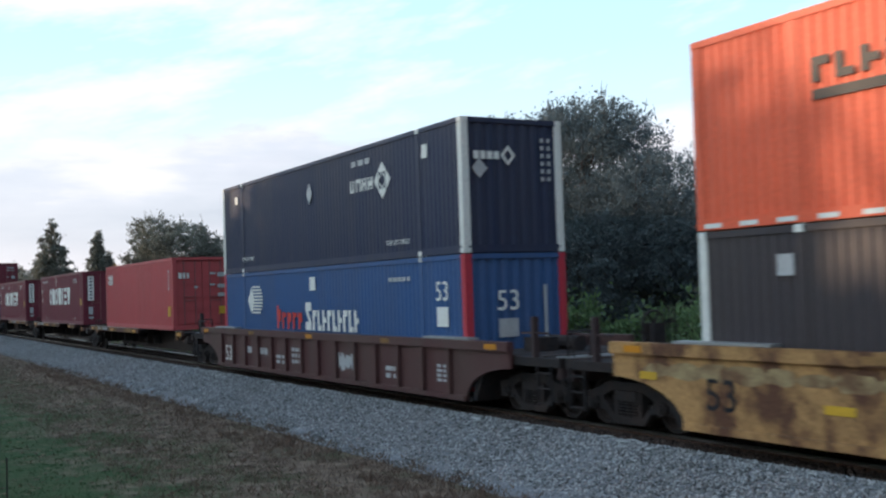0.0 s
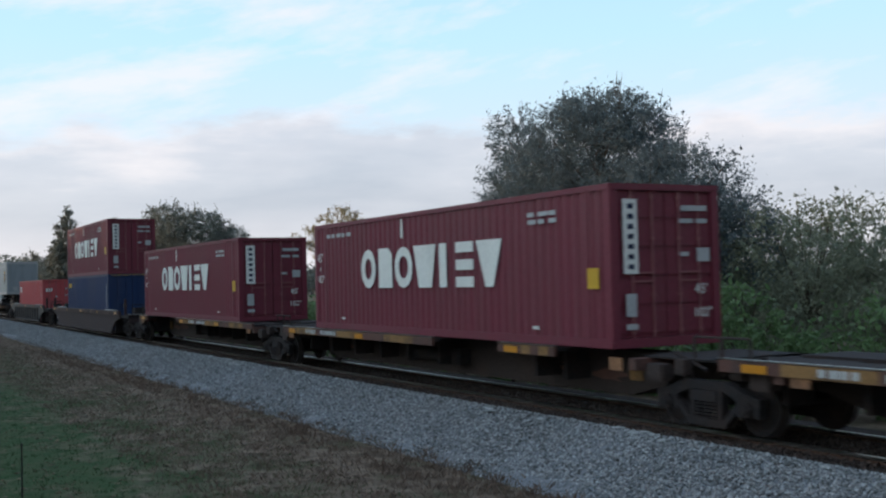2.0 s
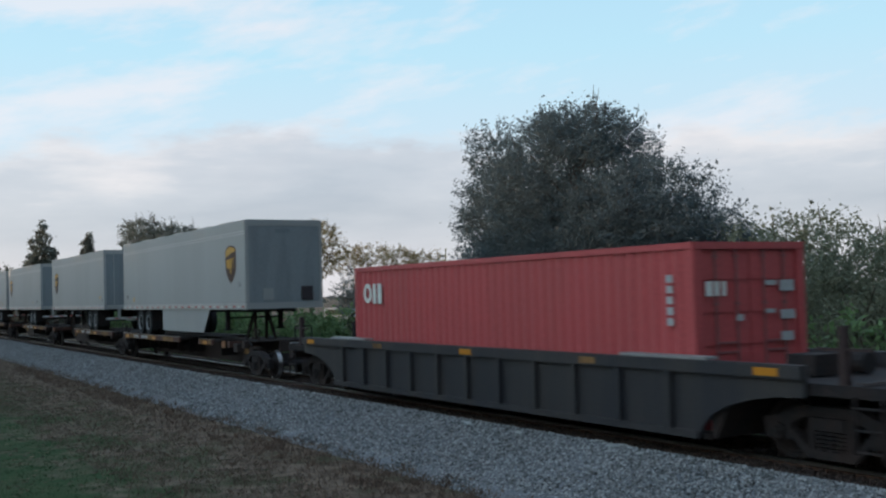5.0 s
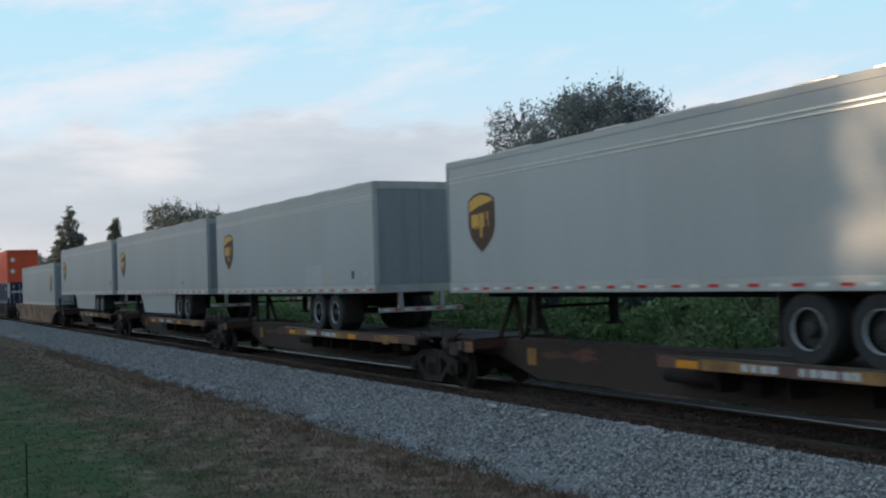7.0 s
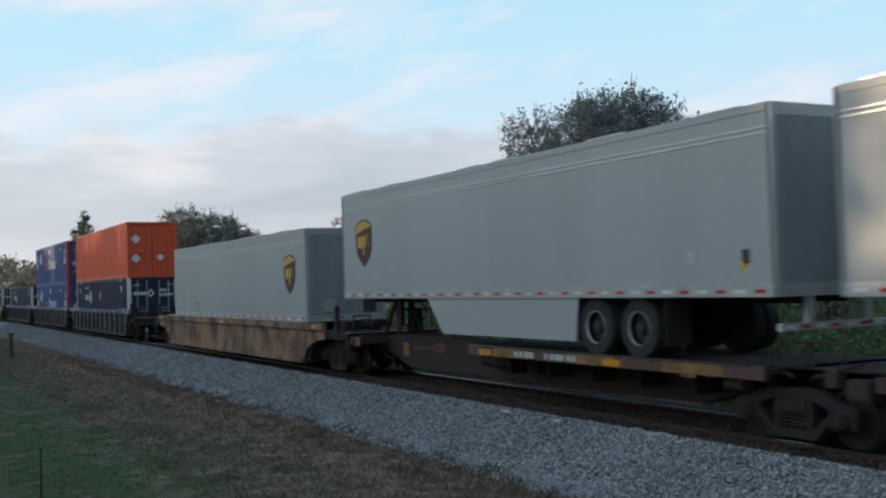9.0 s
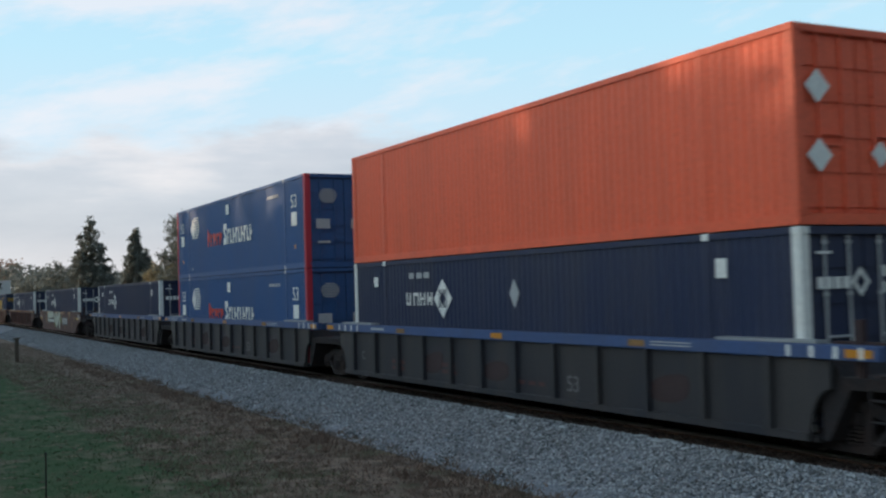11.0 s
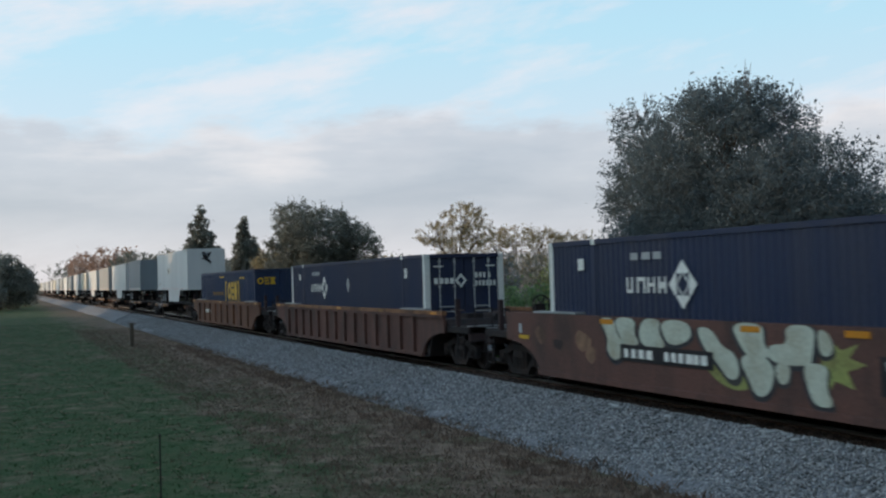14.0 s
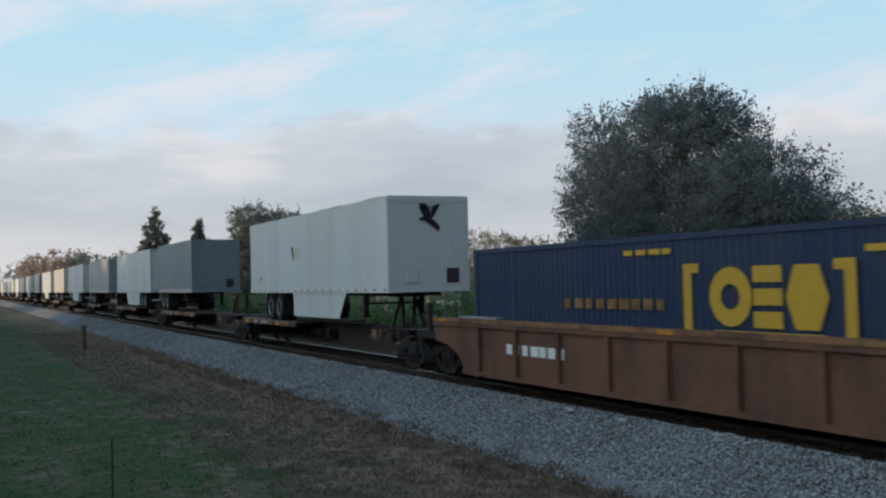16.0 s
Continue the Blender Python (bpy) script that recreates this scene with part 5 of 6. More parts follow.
def small_things():
    p = tagged(new("fence_post"), "short weathered timber post on the verge", "post")
    p.location = (-62, 6.3, GZ)
    bm = bmesh.new()
    box(bm, -0.09, 0.09, -0.09, 0.09, -0.1, 1.25)
    part("post", bm, WEATHERED, p, bevel=0.02)
    bm = bmesh.new()
    box(bm, -0.12, 0.12, -0.2, 0.2, 1.25, 1.33)
    part("cap", bm, WEATHERED, p, bevel=0.02)
    p = tagged(new("marker_stake"), "thin dark metal stake standing in the lawn", "stake")
    p.location = (-16.95, 2.1, GZ)
    bm = bmesh.new()
    rod(bm, (0, 0, -0.1), (0.02, 0, 1.03), 0.014, 0.012, 6)
    part("rod", bm, STEEL, p)
    bm = bmesh.new()
    rod(bm, (0.02, 0, 1.03), (0.02, 0, 1.06), 0.02, 0.012, 6)
    part("tip", bm, STEEL, p)
    v = tagged(new("parked_van"), "pale silver van parked on the grass beyond the track", "van")
    v.location = polar(65.4, 120)
    v.rotation_euler = (0, 0, radians(25))
    bm = bmesh.new()
    prism(bm, [(-2.4, 0.35), (2.4, 0.35), (2.45, 0.95), (1.5, 1.1), (0.9, 1.9), (-2.3, 1.95), (-2.45, 0.9)], -0.92, 0.92)
    part("body", bm, GREYMARK, v, bevel=0.06)
    for s in (-1, 1):
        bm = bmesh.new()
        prism(bm, [(-2.1, 1.2), (1.2, 1.2), (0.8, 1.75), (-2.05, 1.75)], *sorted((s * 0.93, s * 0.945)))
        part("window", bm, BLACK, v)
        for x in (-1.5, 1.55):
            bm = bmesh.new()
            lathe(bm, [(0.2, -0.11), (0.33, -0.1), (0.33, 0.1), (0.2, 0.11)], (x, 0.33), 18)
            part("wheel", bm, RUBBER, v, at=(0, s * 0.85, 0))
    m = tagged(new("radio_mast"), "thin distant lattice mast above the trees", "mast")
    m.location = polar(67.4, 420)
    bm = bmesh.new()
    for a in range(3):
        c, s = math.cos(a * 2.094) * 0.35, math.sin(a * 2.094) * 0.35
        rod(bm, (c, s, 0), (c * 0.6, s * 0.6, 32), 0.06, 0.05, 5)
    for k in range(16):
        rod(bm, (0.3, 0, 2 * k), (-0.2, 0.25, 2 * k + 2), 0.03, n=4)
    part("lattice", bm, STEEL, m)


# ---- the train, from its head to its tail ----
def navy_box(center, z, label, front="doors", diamond=True):
    c = rolling(container(16.15, NAVY, label, posts=WHITE, inner=1.98, end=front, rod_mat=GREYMARK, fitting=WHITE), center, z)
    y, h = -1.301, 8.075
    if front == "doors":
        lu, pitch = -h + 3.3, 0.375
        emblem_u = lu + 1.92
    else:
        lu, pitch = h - 5.65, 0.36
        emblem_u = lu + 1.86
    for i in range(4):
        a, b = lu + i * pitch, lu + (i + (0.62, 0.8, 0.7, 0.7)[i]) * pitch
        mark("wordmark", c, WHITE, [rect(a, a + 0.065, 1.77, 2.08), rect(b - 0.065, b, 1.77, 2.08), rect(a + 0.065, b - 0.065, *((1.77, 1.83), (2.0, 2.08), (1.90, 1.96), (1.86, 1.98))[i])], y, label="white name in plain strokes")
    bm = bmesh.new()
    for a in range(4):
        ca, sa = math.cos(a * math.pi / 2), math.sin(a * math.pi / 2)
        P = lambda q, r: (emblem_u + q * ca - r * sa, 1.93 + q * sa + r * ca)
        flat_shape(bm, [P(0.02, 0.22), P(0.17, 0.19), P(0.215, 0.235), P(0.0, 0.45), P(-0.215, 0.235), P(-0.17, 0.19), P(-0.02, 0.22)], y)
        flat_shape(bm, [P(0.02, 0.215), P(-0.02, 0.215), P(-0.215, 0.02), P(-0.19, -0.005)], y - 0.001)
    part("emblem", bm, WHITE, c, "white linked-diamond emblem")
    if diamond:
        u = -h + (8.4 if front == "doors" else 7.75)
        mark("placard", c, GREYMARK, [[(u, 1.72), (u + 0.2, 2.02), (u, 2.32), (u - 0.2, 2.02)]], y, label="pale diamond placard")
    mark("number_mark", c, GREYMARK, small_print(emblem_u - 1.75, 2.42, 1, 1.2, 0.14, 3, 3)
         + ([] if front != "doors" else small_print(-h + 2.2, 0.32, 1, 0.9, 0.12, 4, 3)), y, label="small white number bars")
    if front != "doors":
        lettering("caution", "TOP LIFT ONLY", 0.17, WHITE, c, (4.41, y, 0.33), label="white lifting caution")
        lettering("caution", "TOP LIFT ONLY", 0.17, WHITE, c, (-6.16, y, 0.36), label="white lifting caution")
    mark("warning_plate", c, WHITE, [rect(-h + 1.35, -h + 1.6, 2.25, 2.5)], y)
    mark("warning_plate", c, WHITE, [rect(h - 1.75, h - 1.5, 2.2, 2.5)], y)
    x = h + 0.0
    mark("end_wordmark", c, WHITE, [rect(-1.0 + i * 0.17, -0.87 + i * 0.17, 2.0, 2.17) for i in range(4)], x, True)
    bm = bmesh.new()
    ring_pts(bm, -0.13, 2.09, 0.19, 0.22, 0.09, x, True, 4)
    part("end_emblem", bm, WHITE, c)
    if front == "doors":
        mark("end_number", c, WHITE, [rect(0.34, 0.42, 2.16, 2.32), rect(0.47, 0.55, 2.16, 2.32), rect(0.60, 0.68, 2.16, 2.32), rect(0.78, 0.84, 2.16, 2.32)] + [rect(0.34 + i * 0.12, 0.41 + i * 0.12, 1.92, 2.08) for i in range(6)] + [rect(-1.0, -0.7, 2.5, 2.54), rect(0.7, 1.0, 2.5, 2.54)], x, True, "white number bars on the doors")
    else:
        mark("end_placard", c, GREYMARK, [[(-0.86, 1.58), (-0.66, 1.8), (-0.86, 2.02), (-1.06, 1.8)]], x, True)
        mark("end_number", c, GREYMARK, [rect(0.72 + j * 0.17, 0.8 + j * 0.17, 1.55 + i * 0.17, 1.64 + i * 0.17) for i in range(6) for j in range(2)], x, True)
    return c


def blue_box(center, z, label, front="doors"):
    c = rolling(container(16.15, BLUE, label, posts=REDPOST, inner=1.98, end=front, fitting=GREYMARK), center, z)
    y, h = -1.301, 8.075
    # globe of white bars with a pale blade before it
    bm = bmesh.new()
    u, zc = -h + 2.95, 2.0
    for i in range(9):
        dz = -0.4 + i * 0.1
        half = 0.55 * math.sqrt(max(0, 1 - (dz / 0.5) ** 2))
        flat_shape(bm, rect(u - 0.1, u - 0.1 + half + 0.35, zc + dz, zc + dz + 0.052), y)
    part("globe_emblem", bm, WHITE, c, "white striped globe emblem")
    mark("globe_blade", c, WHITE, [[(u - 0.55, zc), (u - 0.18, zc - 0.42), (u + 0.05, zc), (u - 0.18, zc + 0.42)]], y - 0.005)
    mark("red_wordmark", c, REDMARK, [r for i in range(5) for r in (rect(-h + 5.0 + i * 0.42, -h + 5.12 + i * 0.42, 1.16, 1.84 if i == 0 else 1.64), rect(-h + 5.12 + i * 0.42, -h + 5.30 + i * 0.42, 1.50 if i % 2 else 1.36, 1.72 if i == 0 else 1.62))], y, label="red name in plain blocks")
    mark("white_wordmark", c, WHITE, [rect(-h + 7.25, -h + 7.66, 1.14, 1.38), rect(-h + 7.25, -h + 7.66, 1.68, 1.92), [(-h + 7.25, 1.68), (-h + 7.5, 1.38), (-h + 7.66, 1.38), (-h + 7.42, 1.68)]] + [r for i in range(9) for r in (rect(-h + 7.76 + i * 0.345, -h + 7.89 + i * 0.345, 1.14, 1.7), rect(-h + 7.89 + i * 0.345, -h + 8.03 + i * 0.345, (1.54, 1.14, 1.36)[i % 3], (1.7, 1.28, 1.5)[i % 3]))], y, label="white name in plain blocks")
    mark("placard", c, WHITE, [rect(-h + 7.6, -h + 8.0, 2.25, 2.62)], y)
    mark("number_mark", c, GREYMARK, small_print(h - 3.6, 2.38, 1, 1.2, 0.10, 6, 5) + [rect(-h + 2.5, -h + 2.65, 0.3, 0.4)], y, label="small white number bars")
    for x in (-h + 0.72, h - 1.32)[front == "front":]:
        lettering("size_mark", "53", 0.60, WHITE, c, (x, y, 1.92), label="white number 53")
        mark("size_plate", c, WHITE, [rect(x + 0.06, x + 0.56, 1.35, 1.78)], y)
        mark("side_lamp", c, AMBER, [rect(x + 0.3, x + 0.42, 0.62, 0.76)], y)
    if front == "doors":
        for uu in (-0.55, 0.6):
            bm = bmesh.new()
            for i in range(9):
                dz = -0.2 + i * 0.05
                half = 0.3 * math.sqrt(max(0, 1 - (dz / 0.24) ** 2))
                flat_shape(bm, rect(uu - half, uu + half, 2.2 + dz, 2.2 + dz + 0.03), h, True)
            part("door_emblem", bm, GREYMARK, c)
        mark("door_plate", c, GREYMARK, [rect(-0.95, -0.5, 1.2, 1.5), rect(0.78, 1.0, 1.8, 1.9), rect(0.78, 1.0, 1.65, 1.75), rect(0.7, 1.05, 0.6, 0.85), rect(0.2, 0.7, 1.2, 1.5), rect(-0.9, -0.5, 0.75, 0.82)], h, True)
    else:
        lettering("end_size_mark", "53", 0.62, WHITE, c, (h + 0.0, -0.55, 1.68), True, "white number 53")
        mark("end_plate", c, GREYMARK, [rect(-0.5, 0.0, 1.1, 1.5), rect(0.68, 0.76, 1.0, 2.2)], h, True)
    return c


def oxide_box(length, center, z, label, k=1.0, width=2.5, caption=True):
    """A dark red box with a wide white name along its side."""
    c = rolling(container(length, REDBROWN, label, width=width, inner=(0.76 if length > 13 else None), rod_mat=RODRED), center, z)
    y, h = -width / 2 - 0.006, length / 2
    u0, u1 = (-h + 3.25, -h + 10.15) if length > 13 else (-h + 2.72, -h + 9.55)
    zc, r = (1.6 if length > 13 else 1.52), 0.49 * k
    p = (u1 - u0) / 7
    bm = bmesh.new()
    ring_pts(bm, u0 + p * 0.42, zc, p * 0.44, r, 0.22, y)
    flat_shape(bm, [(u0 + p * 1.05, zc - r), (u0 + p * 1.82, zc - r), (u0 + p * 1.82, zc + 0.7 * r), (u0 + p * 1.6, zc + r), (u0 + p * 1.05, zc + r)], y)
    ring_pts(bm, u0 + p * 2.45, zc, p * 0.48, r, 0.22, y)
    flat_shape(bm, [(u0 + p * 3.25, zc - r), (u0 + p * 3.9, zc - r), (u0 + p * 4.12, zc + r), (u0 + p * 3.0, zc + r)], y)
    flat_shape(bm, rect(u0 + p * 4.28, u0 + p * 4.62, zc - r, zc + r), y)
    for q in (-1, -0.24, 0.54):
        flat_shape(bm, rect(u0 + p * 5.05, u0 + p * 5.82, zc + q * r, zc + (q + 0.46) * r), y)
    flat_shape(bm, [(u0 + p * 6.32, zc - r), (u0 + p * 6.62, zc - r), (u0 + p * 7.0, zc + r), (u0 + p * 5.94, zc + r)], y)
    part("wordmark", bm, WHITE, c, "wide white name in plain shapes")
    mark("number_mark", c, GREYMARK, small_print(-h + 0.95, 2.5, 1, 1.7, 0.10, 7, 5) + small_print(h - 2.6, 2.45, 2, 1.1, 0.085, 8, 3), y, label="small white number bars")
    mark("data_plate", c, YELLOWMARK, [rect(h - 0.70, h - 0.36, 1.05, 1.42)], y, label="yellow data plate")
    mark("spot_plate", c, WHITE, [rect(-h + 1.9, -h + 2.1, 0.28, 0.34), rect(h - 2.5, h - 2.3, 0.28, 0.34), rect(-h + 5.55, -h + 5.65, 2.3, 2.75)], y)
    if length > 13:
        lettering("size_mark", "45'", 0.34, WHITE, c, (-h + 0.22, y, 1.85), label="white length figure")
        lettering("size_mark", "x", 0.22, WHITE, c, (-h + 0.38, y, 1.62))
        lettering("size_mark", '102"', 0.28, WHITE, c, (-h + 0.20, y, 1.28))
        lettering("door_size_mark", "45'", 0.26, WHITE, c, (h, 0.62, 0.92), True)
        lettering("door_size_mark", '102"', 0.24, WHITE, c, (h, 0.58, 0.5), True)
    s = mark("door_sign", c, WHITE, [rect(-0.98, -0.66, 1.3, 2.62)], h, True, "white upright name sign")
    mark("sign_block", s, NAVY, [rect(-0.88, -0.75, 1.38 + i * 0.178, 1.47 + i * 0.178) for i in range(7)], h + 0.005, True)
    mark("door_plate", c, GREYMARK, [rect(-0.95, -0.72, 0.55, 0.95), rect(-0.95, -0.7, 0.32, 0.42), rect(0.35, 0.95, 2.42, 2.52), rect(0.3, 0.62, 2.2, 2.28), rect(0.7, 0.95, 2.2, 2.28), rect(0.3, 0.5, 1.6, 1.68), rect(0.7, 1.0, 1.5, 1.75)], h, True)
    return c


def red_box(center, z, label):
    c = rolling(container(12.19, RED, label, width=2.44, rod_mat=RODRED), center, z)
    h, y = 6.095, -1.226
    bm = bmesh.new()
    ring_pts(bm, -h + 0.75, 2.25, 0.22, 0.24, 0.11, y)
    flat_shape(bm, rect(-h + 1.04, -h + 1.2, 2.0, 2.48), y)
    flat_shape(bm, rect(-h + 1.3, -h + 1.5, 2.0, 2.48), y)
    part("emblem", bm, WHITE, c, "small white plain emblem")
    mark("number_mark", c, GREYMARK, [rect(h - 0.62, h - 0.48, 1.6 + i * 0.17, 1.72 + i * 0.17) for i in range(5)], y)
    mark("data_plate", c, YELLOWMARK, [rect(h - 0.72, h - 0.35, 0.55, 0.95)], y, label="yellow data plate")
    mark("door_emblem", c, WHITE, [rect(-0.98, -0.84, 2.05, 2.28), rect(-0.8, -0.7, 2.05, 2.28), rect(-0.64, -0.56, 2.05, 2.28)], h, True)
    mark("door_plate", c, GREYMARK, [rect(0.3, 0.55, 2.2, 2.28), rect(0.62, 0.95, 2.1, 2.28), rect(0.3, 0.5, 1.75, 1.82), rect(0.62, 0.95, 1.65, 1.8), rect(0.62, 0.9, 1.3, 1.45), rect(-0.35, -0.2, 1.65, 1.75)], h, True)
    mark("door_data_plate", c, YELLOWMARK, [rect(0.66, 0.98, 0.6, 0.9)], h, True)
    return c


def spray(root, u0, u1, z0, z1, seed, n=9, material=None, outline=True, label="pale bubble graffiti"):
    """Overlapping rounded bubbles of spray paint with dark rims."""
    rnd = random.Random(seed)
    for i in range(n):
        u = u0 + (u1 - u0) * (i + 0.5) / n
        rr = (u1 - u0) / n * rnd.uniform(0.5, 0.72)
        zc = (z0 + z1) / 2 + rnd.uniform(-0.12, 0.12) * (z1 - z0)
        rz = (z1 - z0) * rnd.uniform(0.34, 0.5)
        wob = [rnd.uniform(0.78, 1.12) for k in range(14)]
        P = lambda g: [(u + (rr * wob[k] + g) * math.cos(k * math.pi / 7), max(z0 - g, min(z1 + g, zc + (rz * wob[-k] + g) * math.sin(k * math.pi / 7)))) for k in range(14)]
        y = -1.5015 - 0.0012 * (i % 3)
        if outline:
            mark("graffiti_rim", root, BROWNMARK, [P(0.045)], y + 0.0006)
        mark("graffiti", root, material or GRAFFITI, [P(0)], y, label=label)


def blob(rnd, pts, k=4):
    """Round an outline off by cutting its corners."""
    for i in range(2):
        q = []
        for a, b in zip(pts, pts[1:] + pts[:1]):
            q += [(a[0] * 0.75 + b[0] * 0.25, a[1] * 0.75 + b[1] * 0.25), (a[0] * 0.25 + b[0] * 0.75, a[1] * 0.25 + b[1] * 0.75)]
        pts = q
    return pts


def graffiti(car):
    """Pale mint letters that run into one another, with dark rims and a lime splash."""
    rnd = random.Random(4)
    letters = [[(-5.6, 1.6), (-4.95, 1.6), (-4.9, 1.3), (-4.6, 1.1), (-4.7, 0.85), (-5.0, 0.72), (-5.3, 0.95), (-5.2, 1.2)],
               [(-5.0, 1.62), (-4.15, 1.62), (-4.25, 1.3), (-4.0, 1.12), (-4.5, 1.05), (-4.75, 1.2)],
               [(-3.95, 1.62), (-3.3, 1.62), (-3.4, 1.35), (-3.1, 1.1), (-3.7, 1.02), (-4.1, 1.2)],
               [(-3.35, 1.6), (-2.45, 1.62), (-2.3, 1.3), (-2.9, 1.12), (-3.2, 1.25)],
               [(-2.2, 1.52), (-1.75, 1.5), (-1.5, 1.2), (-1.1, 1.1), (-1.0, 0.72), (-1.3, 0.62), (-1.6, 0.9), (-2.0, 1.15)],
               [(-1.25, 1.62), (-0.35, 1.64), (-0.4, 1.3), (-0.15, 1.1), (-0.7, 1.0), (-0.95, 1.2)],
               [(-1.05, 1.05), (-0.55, 1.15), (-0.1, 0.95), (-0.25, 0.5), (-0.6, 0.40), (-0.8, 0.7)],
               [(0.12, 1.64), (0.85, 1.64), (0.75, 1.2), (0.7, 1.0), (0.1, 0.98), (-0.3, 1.05), (-0.25, 1.3), (0.2, 1.3)],
               [(-0.15, 1.0), (0.25, 1.02), (0.2, 0.7), (-0.05, 0.66)],
               [(0.5, 1.05), (1.1, 1.05), (1.0, 0.7), (1.2, 0.42), (0.75, 0.40), (0.6, 0.7)],
               [(0.85, 1.6), (1.15, 1.5), (1.2, 1.2), (0.9, 1.15)]]
    splash = [(1.05, 1.5), (1.35, 1.3), (1.7, 1.42), (1.5, 1.2), (1.85, 1.12), (1.45, 1.0), (1.6, 0.75), (1.2, 0.85), (1.0, 0.62), (0.9, 1.0)]
    mark("graffiti", car, LIMESPRAY, [splash], -1.503, label="lime green spray splash")
    mark("graffiti", car, LIMESPRAY, [blob(rnd, [(-2.0, 1.0), (-0.9, 0.9), (-0.7, 0.55), (-1.3, 0.5), (-1.9, 0.75)])], -1.503, label="lime green spray shadow")
    for i, pts in enumerate(letters):
        cu, cz = sum(p[0] for p in pts) / len(pts), sum(p[1] for p in pts) / len(pts)
        rim = [(cu + (u - cu) * 1.12 + (0.03 if u > cu else -0.03), min(1.655, cz + (z - cz) * 1.12 - 0.02)) for u, z in pts]
        pts = [(u, min(1.65, z + 0.03)) for u, z in pts]
        mark("graffiti_rim", car, GREYCAR, [blob(rnd, rim)], -1.5045 - 0.0009 * (i % 2))
        mark("graffiti", car, GRAFFITI, [blob(rnd, pts)], -1.5072 - 0.0009 * (i % 2), label="pale mint bubble graffiti letter")


def assemble():
    # double stack at the head
    rolling(well_car(YELLOWCAR, "rust-stained yellow well wagon carrying two stacked containers", ribs=0, amber=True), -2.33)
    spray(MOVERS[-1][0], -9.2, 6.0, 0.98, 1.28, 3, 24, FADEDYELLOW, False, "faded pale paint patch")
    mark("side_reflector", MOVERS[-1][0], YELLOWMARK, [rect(-9.3, -8.9, 0.98, 1.10), rect(-5.6, -5.1, 0.72, 0.84)], -1.509, label="yellow reflector strip")
    lettering("size_mark", "53", 0.68, BLACK, MOVERS[-1][0], (-7.83, -1.512, 0.60), label="dark number 53")
    c = rolling(container(16.15, CHARCOAL, "dark charcoal container with white corner posts in a yellow well wagon", posts=WHITE, inner=1.98, fitting=WHITE), -2.33, 0.355)
    mark("warning_plate", c, GREYMARK, [rect(-6.5, -6.2, 2.2, 2.5)], -1.301)
    c = rolling(container(16.15, ORANGE, "bright orange container stacked on a charcoal one", inner=1.98), -2.33, 3.27)
    w = mark("wordmark", c, BLACK, [r for i in range(14) for r in (rect(-5.75 + i * 0.4, -5.62 + i * 0.4, 1.86, 2.2), rect(-5.62 + i * 0.4, -5.45 + i * 0.4, (2.08, 1.86, 1.97)[i % 3], (2.2, 1.97, 2.08)[i % 3]))] + [rect(-5.75, -0.2, 1.62, 1.76)], -1.301, label="black name in plain blocks")
    mark("tape", c, WHITE, [rect(-7.9 + i * 0.72, -7.55 + i * 0.72, 0.03, 0.10) for i in range(22)], -1.301, label="white reflective tape dashes")
    # second stack
    car = rolling(well_car(MAROONCAR, "maroon well wagon with ribbed sides and stacked containers", ribs=14, top=1.46, bottom=0.22), -26.15)
    lettering("size_mark", "53", 0.70, WHITE, car, (-7.50, -1.506, 0.42), label="white number 53")
    mark("side_writing", car, GREYMARK, small_print(-5.58, 0.72, 1, 0.72, 0.2, 20, 4) + small_print(-4.42, 0.72, 1, 1.0, 0.2, 25, 6) + small_print(-2.72, 0.66, 2, 0.98, 0.09, 26, 2) + small_print(-1.44, 0.9, 3, 0.76, 0.1, 27, 3) + small_print(7.1, 0.85, 4, 0.55, 0.06, 28, 2), -1.503, label="faded white lettering bars")
    mark("side_writing", car, GREYMARK, small_print(4.6, 0.66, 2, 0.8, 0.1, 22, 2), -1.503, label="faded white lettering bars")
    spray(car, 1.6, 2.9, 0.5, 1.0, 5, 4, GREYMARK, False, "pale sprayed scrawl")
    blue_box(-26.15, 0.355, "blue container with red corner posts in a maroon well wagon", "front")
    navy_box(-26.15, 3.27, "dark navy container with white corner posts stacked on a blue one", "front")
    # spine wagon in three platforms
    for c, h, tr, tb in ((-47.9, 9.6, (-1, 1), ((-0.93, 0.14), (0.76, 0.86))), (-67.6, 10.0, (-1,), ((-0.84, 0.12), (0.40, 0.60))), (-87.3, 9.7, (-1,), ((-0.81, -0.67), (-0.16, 0.82)))):
        rolling(spine_car("low rusty brown spine wagon platform with ochre edges", h, tr, tb, deck=1.2), c)
    red_box(-47.72, 1.235, "faded red container on a low spine wagon")
    oxide_box(13.72, -66.9, 1.235, "dark oxide red container with a white name on a spine wagon")
    oxide_box(13.72, -88.1, 1.235, "dark oxide red container with a yellow plate on a spine wagon")
    # stack of two forty-footers
    car = rolling(well_car(BROWNCAR, "dark brown well wagon carrying two short containers", top=1.36, bottom=0.25, half=8.2, chord=PEELED), -109.65)
    c = rolling(container(12.19, DEEPBLUE, "plain deep blue container low in a brown well wagon", width=2.5), -109.65, 0.33)
    mark("data_plate", c, YELLOWMARK, [rect(-5.5, -4.7, 2.25, 2.5)], -1.256, label="yellow plate")
    mark("number_mark", c, GREYMARK, [rect(5.6, 5.7, 0.9 + i * 0.14, 1.0 + i * 0.14) for i in range(11)], -1.256)
